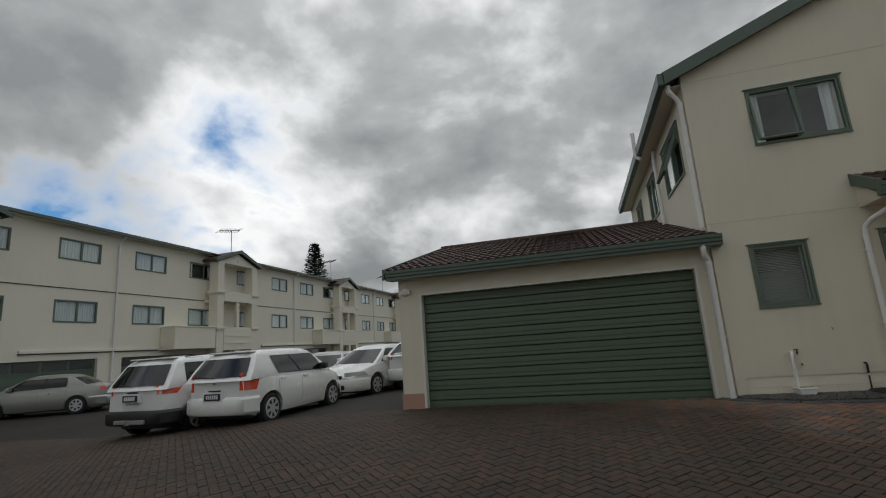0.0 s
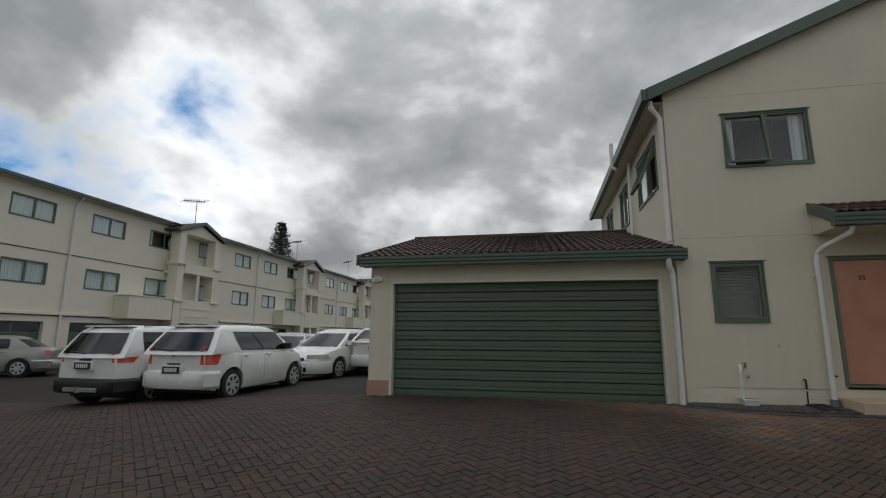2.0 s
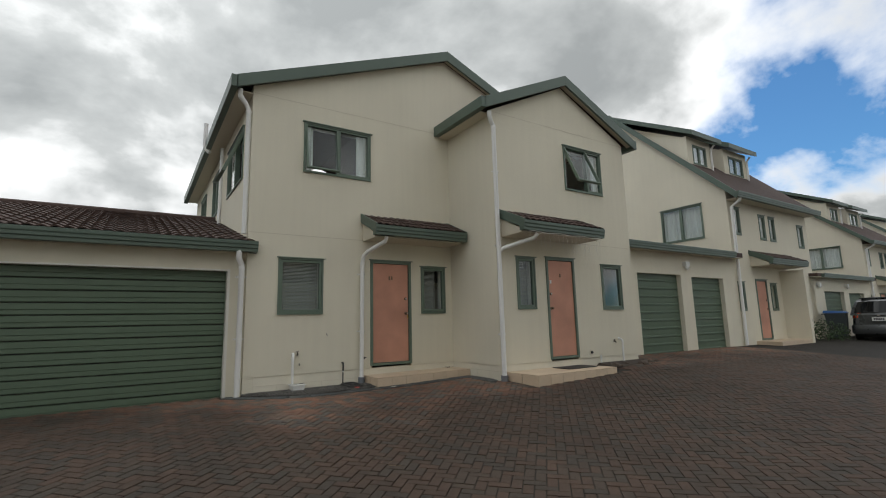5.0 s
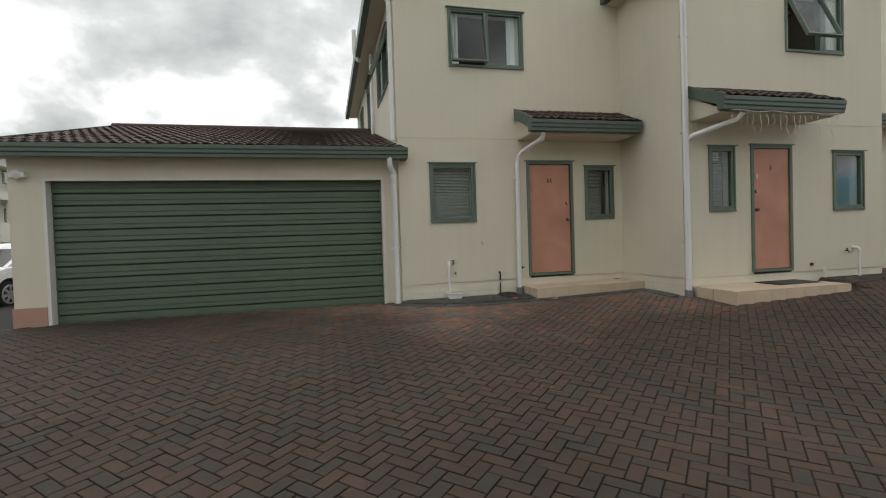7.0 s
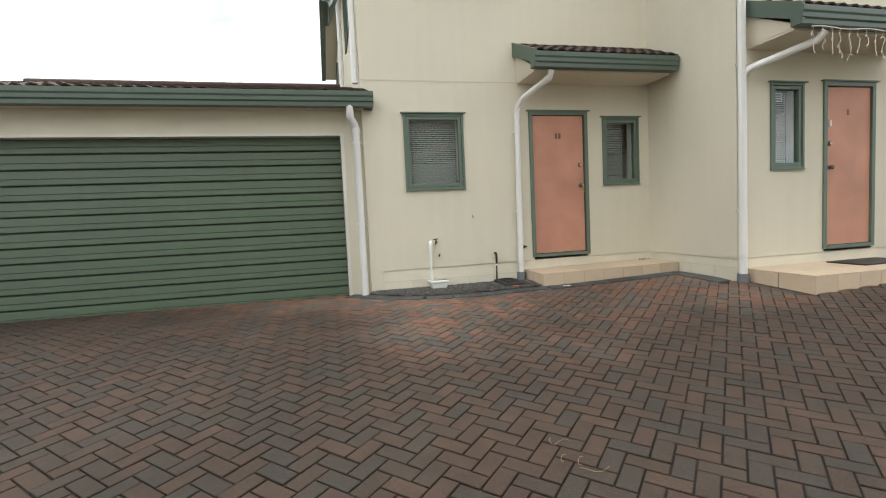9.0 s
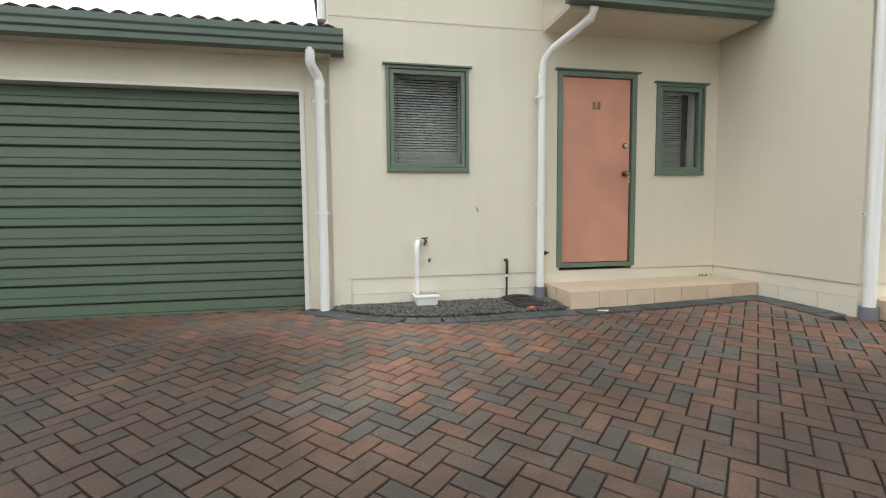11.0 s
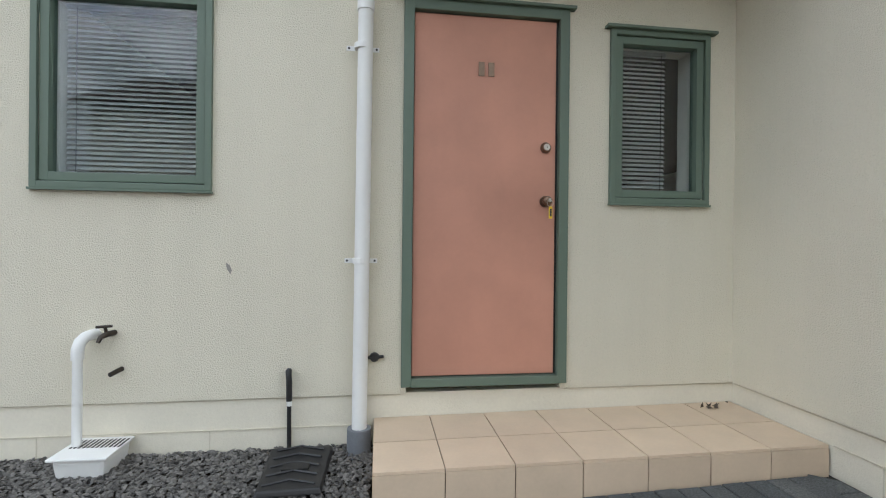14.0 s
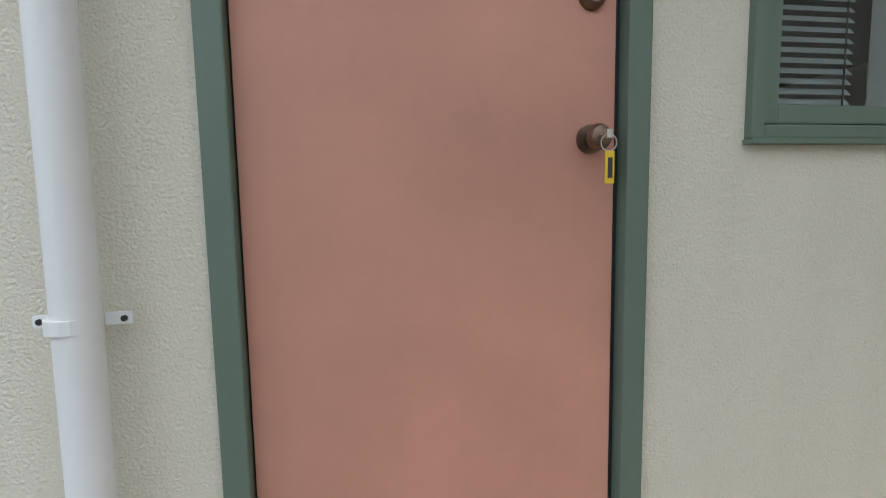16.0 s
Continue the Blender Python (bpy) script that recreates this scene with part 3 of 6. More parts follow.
# strips coloured as the shade line under the stucco edge, and the block course line
part("drip_gap", B().box(2.385, 4.55, W + 0.010, W + 0.0145, 0.5965, 0.602), SOFFIT, house)
part("drip_gap", B().box(5.47, 6.51, W + 0.010, W + 0.0145, 0.6045, 0.610), SOFFIT, house)
part("bay_drip_gap", B().box(6.510, 6.5145, 6.62, W, 0.6045, 0.610), SOFFIT, house)
part("plinth_end", B().box(2.380, 2.388, W + 0.004, W + 0.02, 0.25, 0.60), SOFFIT, house)
part("bay_drip_gap", B().box(6.53, 10.68, BAY + 0.010, BAY + 0.0145, 0.6115, 0.617), SOFFIT, house)
for x in (2.78, 3.18, 3.58, 3.98):
    part("block_joint", B().box(x, x + 0.005, W + 0.006, W + 0.0095, 0.30, 0.445), SOFFIT, house)
part("course_joint", B().box(2.39, 4.40, W + 0.0055, W + 0.0092, 0.443, 0.448), SOFFIT, house)
for y in (6.95, 7.35):
    part("block_joint", B().box(6.506, 6.5095, y, y + 0.005, 0.32, 0.50), SOFFIT, house)
part("course_joint", B().box(6.5055, 6.5092, 6.62, 7.57, 0.497, 0.503), SOFFIT, house)
# expansion joints pressed into the stucco
part("joint_bead", B().box(HX0 + 0.01, 6.5, W - 0.004, W + 0.002, 3.105, 3.117), SOFFIT, house)
part("joint_bead", B().box(HX0 + 0.01, 6.5, W - 0.004, W + 0.002, 5.722, 5.732), SOFFIT, house)
# side wall with the open casements
side = [window(house, "x", HX0, -1, 8.95, 10.75, 4.30, 5.35, mullions=(9.85,), dress="half", opened={0: 22}, label="side window with an open sash"),
        window(house, "x", HX0, -1, 12.0, 13.2, 4.30, 5.35, mullions=(12.6,), dress="curtain", label="side window"),
        window(house, "x", HX0, -1, 14.6, 15.8, 4.30, 5.35, mullions=(15.2,), dress="curtain", label="side window")]
sb = B().panel("x", HX0, HX0 + 0.2, W + 0.2, 17.1, 0.1, EAVE, side)
sb.box(HX0, HX1, 17.1, 17.3, 0.1, EAVE)
sb.box(HX1 - 0.2, HX1, W + 0.2, 17.1, 0.1, EAVE)
part("side_wall", sb, STUCCO, house)
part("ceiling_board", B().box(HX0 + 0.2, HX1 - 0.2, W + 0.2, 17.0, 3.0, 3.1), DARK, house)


def gable_roof(parent, x0, x1, y0, y1, z_eave, slope, fascia=0.2):
    """A ridge along y between the eaves x0 and x1, with green barge boards at y0."""
    xm = (x0 + x1) / 2
    zt = z_eave + (xm - x0) * slope
    b = B()
    for a, c in ((x0, xm), (x1, xm)):
        b.hexa([(a, y0 + 0.03, z_eave), (c, y0 + 0.03, zt), (c, y1, zt), (a, y1, z_eave)], [(a, y0 + 0.03, z_eave + 0.06), (c, y0 + 0.03, zt + 0.06), (c, y1, zt + 0.06), (a, y1, z_eave + 0.06)])
    part("roof", b, TILE, parent, "dark brown tiled roof")
    for a, c in ((x0, xm), (x1, xm)):
        part("barge_board", B().prism([(a, z_eave - fascia * 0.75), (a, z_eave + 0.085), (c, zt + 0.085), (c, zt - fascia * 0.75)], "y", y0 - 0.02, y0 + 0.03), GREENDARK, parent, bevel=0.003)
        s = 1 if a < c else -1
        part("fascia", B().box(a - s * 0.09, a + s * 0.03, y0 - 0.02, y1, z_eave - 0.15, z_eave + 0.075), GREENDARK, parent, bevel=0.01)
    return xm, zt


gable_roof(house, 1.90, 10.98, 8.03, 17.4, 5.83, SLOPE)
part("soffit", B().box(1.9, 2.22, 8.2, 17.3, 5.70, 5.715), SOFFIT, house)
for e in (1.93, 10.95):
    part("barge_soffit", B().prism([(e, 5.76), (e, 5.78), (6.44, 7.61), (6.44, 7.59)], "y", 8.06, 8.2), SOFFIT, house)
for e in (6.26, 10.92):
    part("barge_soffit", B().prism([(e, 5.73), (e, 5.75), (8.59, 6.82), (8.59, 6.80)], "y", 6.45, 6.6), SOFFIT, house)
part("vent_pipe", B().tube([(1.90, 11.55, 5.60), (1.82, 11.6, 5.70), (1.80, 11.6, 5.78), (1.80, 11.6, 6.32)], 0.05, 12), PVC, house, "white vent pipe", smooth=True)

# bay with the second door
bx0, bx1 = 6.5, 10.70
bh = [window(house, "y", BAY, -1, 6.99, 7.50, 1.68, 2.72, slats=0.9, label="narrow green sidelight"),
      window(house, "y", BAY, -1, 9.55, 10.26, 1.66, 2.67, dress="none", label="green framed window"),
      window(house, "y", BAY, -1, 8.56, 9.82, 4.33, 5.36, mullions=(9.33,), dress="half", opened={0: 24}, label="upper window with a sash propped wide open"),
      (7.84, 8.63, 0.58, 2.72)]
front_door(house, BAY, 7.81, 8.66, 0.65, 2.75, hand=-1)
bt = 5.74
part("bay_wall", foot_line(B().panel("y", BAY, BAY + 0.2, bx0, bx1, 0.60, bt, bh)), STUCCO, house)
part("bay_side_wall", foot_line(B().panel("x", bx0, bx0 + 0.2, BAY + 0.2, W, 0.60, bt)), STUCCO, house)
part("bay_side_wall", B().panel("x", bx1 - 0.2, bx1, BAY + 0.2, W + 0.2, 0.1, bt), STUCCO, house)
part("bay_gable", B().prism([(bx0, bt), (bx1, bt), ((bx0 + bx1) / 2, bt + 1.02)], "y", BAY, BAY + 0.2), STUCCO, house)
part("plinth_course", B().box(bx0 + 0.009, bx0 + 0.016, BAY + 0.016, W + 0.01, 0.1, 0.50), CONCRETE, house)
part("bay_plinth", foot_line(B().box(bx0 + 0.014, bx1 - 0.01, BAY + 0.014, BAY + 0.2, 0.1, 0.60).box(bx0 + 0.014, bx0 + 0.2, BAY + 0.2, W + 0.014, 0.1, 0.60)), CONCRETE, house, "painted concrete base below the stucco")
part("joint_bead", B().box(bx0 + 0.01, bx1, BAY - 0.004, BAY + 0.002, 3.105, 3.117), SOFFIT, house)
part("joint_bead", B().box(bx0 + 0.01, bx1, BAY - 0.004, BAY + 0.002, 5.702, 5.712), SOFFIT, house)
gable_roof(house, 6.22, 10.96, 6.42, 10.4, 5.80, 0.46)
part("bay_soffit", B().box(6.24, 6.5, 6.6, 8.2, 5.63, 5.645), SOFFIT, house)


def canopy(parent, x0, x1, wall_y, name="canopy"):
    """A small tiled lean-to over a door."""
    yf, zt, zf = wall_y - 0.74, 3.60, 3.285
    fr = B().hexa([(x0 + 0.02, wall_y, zt - 0.10), (x1 - 0.02, wall_y, zt - 0.10), (x1 - 0.02, yf + 0.08, zf - 0.10), (x0 + 0.02, yf + 0.08, zf - 0.10)],
                  [(x0 + 0.02, wall_y, zt), (x1 - 0.02, wall_y, zt), (x1 - 0.02, yf + 0.08, zf), (x0 + 0.02, yf + 0.08, zf)])
    can = part(name, fr, ROOFBASE, parent, "small tiled lean-to canopy with green gutter")
    gutter(can, x0 - 0.02, x1 + 0.02, yf, zf + 0.02)
    for x in (x0, x1):
        part("end_board", B().prism([(yf + 0.02, zf - 0.13), (yf + 0.02, zf + 0.05), (wall_y, zt + 0.06), (wall_y, zt - 0.13)], "x", x - 0.018, x + 0.018), GREENDARK, can)
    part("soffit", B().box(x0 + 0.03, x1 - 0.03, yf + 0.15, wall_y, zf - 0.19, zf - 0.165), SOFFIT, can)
    part("side_cheek", B().prism([(yf + 0.15, zf - 0.165), (yf + 0.15, zf - 0.12), (wall_y, zt - 0.12), (wall_y, zf - 0.165)], "x", x0 + 0.025, x0 + 0.04), SOFFIT, can)
    tiles(can, (x0, yf + 0.05, zf + 0.01), (x1, yf + 0.05, zf + 0.01), (x0, wall_y, zt + 0.01), (x1, wall_y, zt + 0.01), max(3, round((x1 - x0) / 0.30)), 3)
    return can


canopy(house, 4.36, 6.43, W)
canopy(house, 6.62, 8.85, BAY)
# downpipes
downpipe(house, [(4.60, 7.55, 3.10), (4.60, 7.60, 3.02), (4.40, 7.98, 2.86), (4.36, 8.10, 2.78), (4.35, 8.13, 2.66), (4.335, 8.13, 0.34)], 0.039, (2.42, 1.32), shoe=(0.26, 0.46))
downpipe(house, [(1.99, 8.16, 5.72), (1.99, 8.17, 5.60), (2.11, 8.24, 5.48), (2.165, 8.27, 5.38), (2.165, 8.27, 3.08)], 0.042, (4.6, 3.5), to_wall=(1, 0))
downpipe(house, [(6.36, 6.46, 5.62), (6.36, 6.47, 5.54), (6.42, 6.50, 5.44), (6.50, 6.53, 5.36), (6.52, 6.53, 0.34)], 0.045, (4.4, 2.9, 1.2), shoe=(0.28, 0.44))
part("branch_pipe", B().tube([(6.98, 5.93, 3.08), (6.95, 6.0, 3.0), (6.62, 6.5, 2.86), (6.52, 6.53, 2.80)], 0.04, 14), PVC, house, "white plastic pipe from the canopy", smooth=True)
downpipe(house, [(2.14, 11.3, 5.66), (2.14, 11.3, 5.5), (2.14, 11.3, 3.45)], 0.04)

# ---- double garage ----
GY = 8.30
garage = tagged(thing("garage", (-0.6, 10.0, 0.3)), "single-storey cream double garage with a green slatted door and tiled roof", "garage", "garages along the drive")
gb = B().panel("y", GY, GY + 0.2, -3.41, HX0, 0.0, 2.80, [(-2.95, 1.94, -0.1, 2.42)])
gb.box(-3.41, -3.21, GY + 0.2, 12.6, -0.3, 2.80).box(-3.21, HX0, 12.4, 12.6, -0.3, 2.80)
gb.prism([(GY + 0.05, 2.80), (12.6, 2.80), (12.6, 4.02)], "x", -3.41, -3.21).box(-3.21, HX0, 12.4, 12.6, 2.8, 4.0)
part("wall", gb, STUCCO, garage)
part("lining", B().box(-2.985, -2.943, GY - 0.012, GY + 0.164, 0.2, 2.44).box(1.933, 1.975, GY - 0.012, GY + 0.164, 0.1, 2.44).box(-2.943, 1.933, GY - 0.012, GY + 0.164, 2.412, 2.44), WHITE, garage, "pale timber lining round the door")
part("pink_plinth", B().box(-3.43, -3.0, GY - 0.012, GY + 0.05, 0.0, 0.57), PINKBASE, garage)
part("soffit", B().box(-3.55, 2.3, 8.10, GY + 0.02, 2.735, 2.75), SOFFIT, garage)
gutter(garage, -3.56, 2.36, 7.97, 2.91)
part("barge_board", B().prism([(8.0, 2.74), (8.0, 2.95), (12.55, 4.21), (12.55, 4.0)], "x", -3.62, -3.585), GREENDARK, garage)
part("end_gutter", B().box(2.245, 2.36, 8.12, 8.195, 2.72, 2.91), GREENDARK, garage)
rf = B()
rf.hexa([(-3.58, 8.02, 2.84), (2.33, 8.02, 2.84), (2.21, 12.5, 4.08), (-3.62, 12.5, 4.08)], [(-3.58, 8.02, 2.88), (2.33, 8.02, 2.88), (2.21, 12.5, 4.12), (-3.62, 12.5, 4.12)])
groof = part("roof", rf, ROOFBASE, garage, "brown concrete tiled roof")
# backing coloured black to paint the shade in the grooves between slats
gdoor = part("garage_door", B().box(-2.94, 1.93, GY + 0.165, GY + 0.19, 0.2, 2.41), BLACK, garage, "green slatted garage door")
for i in range(12):
    z0, h = 0.235 + i * 0.182, 0.182
    pr = [(GY + 0.165, z0 + 0.008), (GY + 0.135, z0 + 0.008), (GY + 0.128, z0 + 0.015), (GY + 0.130, z0 + 0.066), (GY + 0.139, z0 + 0.070), (GY + 0.139, z0 + 0.077), (GY + 0.131, z0 + 0.084), (GY + 0.134, z0 + h - 0.016), (GY + 0.150, z0 + h - 0.008), (GY + 0.165, z0 + h - 0.006)]
    part("slat", B().prism(pr, "x", -2.939, 1.929), GREENDOOR, gdoor)
part("lamp", B().tube([(-3.26, 8.30, 2.50), (-3.26, 8.22, 2.50), (-3.26, 8.20, 2.49)], [0.07, 0.065, 0.02], 14).box(-3.36, -3.16, 8.22, 8.30, 2.46, 2.53), PVC, garage, "small bulkhead light", bevel=0.01)
downpipe(garage, [(2.06, 8.04, 2.74), (2.06, 8.04, 2.62), (2.075, 8.07, 2.58), (2.115, 8.12, 2.53), (2.13, 8.14, 2.48), (2.13, 8.145, 0.26)], 0.045, (2.30, 1.25))

# ---- three-storey terrace across the drive ----
LX, LBASE = -22.3, -0.5
UNIT = 15.65                           # the length of one pair of dwellings


def terrace_unit():
    """One pair of dwellings with its gabled portico in the middle, built at its own place and copied along the row."""
    c = 10.2
    a, e = c - 7.85, c + 7.8
    t = tagged(thing("terrace_house", (LX, c, LBASE)), "three-storey cream terrace house with gabled portico and green garage doors", "house", "terrace houses across the drive")
    hs = []
    for s0, s1, dress in ((-6.9, -4.9, "curtain"), (-3.2, -1.05, "half"), (0.95, 2.9, "curtain"), (4.85, 6.85, "curtain")):
        for z0, z1, d in ((6.47, 7.46, dress), (3.60, 4.62, "curtain")):
            hs.append(window(t, "x", LX, 1, c + s0, c + s1, z0, z1, mullions=(c + (s0 + s1) / 2 + 0.05,), dress=d, trim=0.06, head=False))
    g0 = [(c + 2.3, c + 7.05, -2, 1.95), (c - 7.35, c - 2.6, -2, 1.95), (c - 1.35, c + 1.35, -2, 2.0)]
    part("wall", B().panel("x", LX - 0.25, LX, a, e, LBASE, 8.07, hs + g0), STUCCO_FAR, t)
    part("rear_wall", B().box(LX - 9.2, LX - 9.0, a, e, LBASE, 8.07), STUCCO_FAR, t)
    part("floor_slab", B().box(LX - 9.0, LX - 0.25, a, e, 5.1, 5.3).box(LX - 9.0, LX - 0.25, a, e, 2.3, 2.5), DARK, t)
    part("band", B().box(LX + 0.002, LX + 0.03, a, e, 5.14, 5.175), ROOFBASE, t, "thin dark joint line")
    for s0, s1 in ((a, c - 5.2), (c + 3.6, e)):
        part("ledge", B().box(LX + 0.002, LX + 0.12, s0, s1, 2.26, 2.40), STUCCO_FAR, t, bevel=0.02)
        # dark strip below the ledge: its shadow laid on as colour
        part("ledge_shadow_gap", B().box(LX + 0.002, LX + 0.05, s0, s1, 2.22, 2.255), ROOFBASE, t)
    for s0, s1 in ((2.3, 7.05), (-7.35, -2.6)):
        gd = part("garage_door", B().box(LX - 0.2, LX - 0.16, c + s0, c + s1, LBASE, 1.95), GREENDOOR, t, "green panelled garage door")
        for k in range(5):
            part("door_rail", B().box(LX - 0.16, LX - 0.13, c + s0, c + s1, 1.38 - 0.40 * k, 1.43 - 0.40 * k), GREENDARK, gd)
        for k in range(4):
            u = c + s0 + 0.12 + k * (s1 - s0 - 0.1) / 4
            part("door_light", B().box(LX - 0.16, LX - 0.14, u, u + 1.0, 1.50, 1.86), CARGLASS, gd)
        for u in (c + s0 - 0.06, c + s1):
            part("door_lining", B().box(LX - 0.02, LX + 0.015, u, u + 0.06, LBASE, 1.99), WHITE, t)
    # portico: two square columns through three storeys under a gable
    P0 = LX + 0.95
    for s in (-1.62, 1.62):
        for z0, z1, w in ((LBASE, 3.36, 0.30), (3.52, 5.60, 0.28), (5.78, 7.60, 0.27)):
            part("column", B().box(LX + 0.3, P0, c + s - w, c + s + w, z0, z1), STUCCO_FAR, t, bevel=0.02)
        for z in (3.36, 5.60):
            part("column_cap", B().box(LX + 0.22, P0 + 0.10, c + s - 0.40, c + s + 0.40, z, z + 0.16), STUCCO_FAR, t, bevel=0.03)
            part("column_neck", B().box(LX + 0.26, P0 + 0.05, c + s - 0.34, c + s + 0.34, z - 0.06, z), STUCCO_FAR, t)
    part("balcony_front", B().box(P0 - 0.2, P0 + 0.03, c - 1.34, c + 1.34, 5.10, 5.74), STUCCO_FAR, t, bevel=0.02)
    part("balcony_front", B().box(P0 - 0.2, P0 + 0.03, c - 1.32, c + 1.32, 2.06, 3.48), STUCCO_FAR, t, bevel=0.02)
    part("panel_moulding", B().box(P0 + 0.03, P0 + 0.06, c - 1.2, c + 1.2, 2.92, 2.98).box(P0 + 0.03, P0 + 0.06, c - 1.2, c + 1.2, 2.46, 2.52), STUCCO_FAR, t)
    part("balcony_slab", B().box(LX, P0 - 0.22, c - 1.9, c + 1.9, 5.05, 5.20), STUCCO_FAR, t)
    part("balcony_slab", B().box(LX, P0 - 0.22, c - 1.9, c + 1.9, 2.10, 2.30), STUCCO_FAR, t)
    part("centre_post", B().box(P0 - 0.2, P0 - 0.02, c - 0.12, c + 0.12, 3.48, 5.10), STUCCO_FAR, t)
    part("centre_post", B().box(P0 - 0.3, P0 - 0.02, c - 0.2, c + 0.2, LBASE, 2.06), STUCCO_FAR, t)
    part("balcony_screen", B().box(LX, LX + 0.12, c - 0.5, c + 0.5, 3.5, 5.05), STUCCO_FAR, t)
    for s in (-0.78, 0.78):
        part("entry_door", B().box(LX - 0.12, LX - 0.06, c + s - 0.45, c + s + 0.45, LBASE, 1.88), PINK, t, "terracotta front door in a deep porch")
    part("porch_back", B().box(LX - 0.2, LX - 0.12, c - 1.35, c + 1.35, LBASE, 2.0), STUCCO_FAR, t)
    part("balcony_box", B().box(LX + 0.01, LX + 1.0, c - 5.1, c - 2.05, 2.22, 3.43), STUCCO_FAR, t, bevel=0.02)
    part("box_coping", B().box(LX + 0.01, LX + 1.04, c - 5.14, c - 2.03, 3.43, 3.49), STUCCO_FAR, t, bevel=0.01)
    part("portico_gable", B().prism([(c - 1.95, 7.56), (c + 1.95, 7.56), (c, 8.30)], "x", P0 - 0.25, P0 - 0.05), STUCCO_FAR, t)
    part("portico_soffit", B().box(LX, P0 - 0.25, c - 1.9, c + 1.9, 7.57, 7.60), STUCCO_FAR, t)
    part("keystone", B().box(P0 - 0.05, P0 - 0.02, c - 0.14, c + 0.14, 7.76, 8.02), STUCCO_FAR, t)
    for s in (-1, 1):
        part("portico_roof", B().prism([(c + s * 2.2, 7.60), (c + s * 2.2, 7.74), (c, 8.56), (c, 8.40)], "x", LX - 3.0, P0 + 0.15), TILE, t)
        part("barge_board", B().prism([(c + s * 2.22, 7.54), (c + s * 2.22, 7.75), (c, 8.58), (c, 8.36)], "x", P0 + 0.15, P0 + 0.19), GREENDARK, t)
    part("eave_gutter", B().box(LX + 0.42, LX + 0.55, a, c - 2.1, 8.02, 8.14), GREENDARK, t)
    part("eave_gutter", B().box(LX + 0.42, LX + 0.55, c + 2.1, e, 8.02, 8.14), GREENDARK, t)
    part("soffit", B().box(LX - 0.2, LX + 0.42, a, e, 8.00, 8.02), SOFFIT, t)
    part("roof", B().add([(LX + 0.5, a, 8.09), (LX + 0.5, e, 8.09), (LX - 4.4, e, 9.67), (LX - 4.4, a, 9.67), (LX - 9.5, a, 8.09), (LX - 9.5, e, 8.09)], [(0, 1, 2, 3), (3, 2, 5, 4)]), TILE, t, "dark brown tiled roof")
    for k in range(10):
        f = k / 10
        x, z = LX + 0.45 - 4.9 * f, 8.105 + 1.58 * f
        part("tile_course", B().box(x - 0.06, x, a, e, z - 0.03, z + 0.025), TILE, t)
    part("downpipe", B().tube([(LX + 0.45, e - 0.05, 8.0), (LX + 0.42, e - 0.05, 7.92), (LX + 0.07, e - 0.05, 7.67), (LX + 0.07, e - 0.05, LBASE)], 0.05, 10), PVC, t, "white plastic downpipe", smooth=True)
    return t, c


terrace, TC = terrace_unit()
for k in (1, 2, 3, 4, 5, -1):
    copy_thing(terrace, Matrix.Translation((LX, TC + UNIT * k, LBASE)))


def aerial(x, y, z, h, kind):
    a = tagged(thing("tv_aerial", (x, y, z)), "thin grey television aerial on a mast on the roof", "aerial", "roof aerials")
    part("mast", B().tube([(x, y, z), (x, y, z + h)], 0.025, 6), AERIAL, a)
    b = B()
    if kind == "star":
        for k in range(4):
            u = Vector((0, math.cos(k * math.pi / 4), math.sin(k * math.pi / 4))) * 0.30
            b.tube([Vector((x, y, z + h)) - u, Vector((x, y, z + h)) + u], 0.03, 5)
    else:
        b.tube([(x, y - 1.3, z + h - 0.25), (x, y + 0.9, z + h + 0.25)], 0.03, 5)
        for k in range(9):
            f = k / 8
            p = Vector((x, y - 1.3 + 2.2 * f, z + h - 0.25 + 0.5 * f))
            b.tube([p - Vector((0.3, 0, 0.12)), p + Vector((0.3, 0, 0.12))], 0.018, 4)
    part("elements", b, AERIAL, a)


aerial(LX - 1.2, 10.0, 8.4, 1.45, "star")
aerial(LX - 1.2, 12.6, 8.4, 1.2, "star")
aerial(LX - 2.0, 28.6, 8.6, 2.3, "yagi")
aerial(LX - 2.0, 43.5, 8.6, 2.2, "yagi")
aerial(LX - 2.0, 57.0, 8.6, 2.2, "yagi")


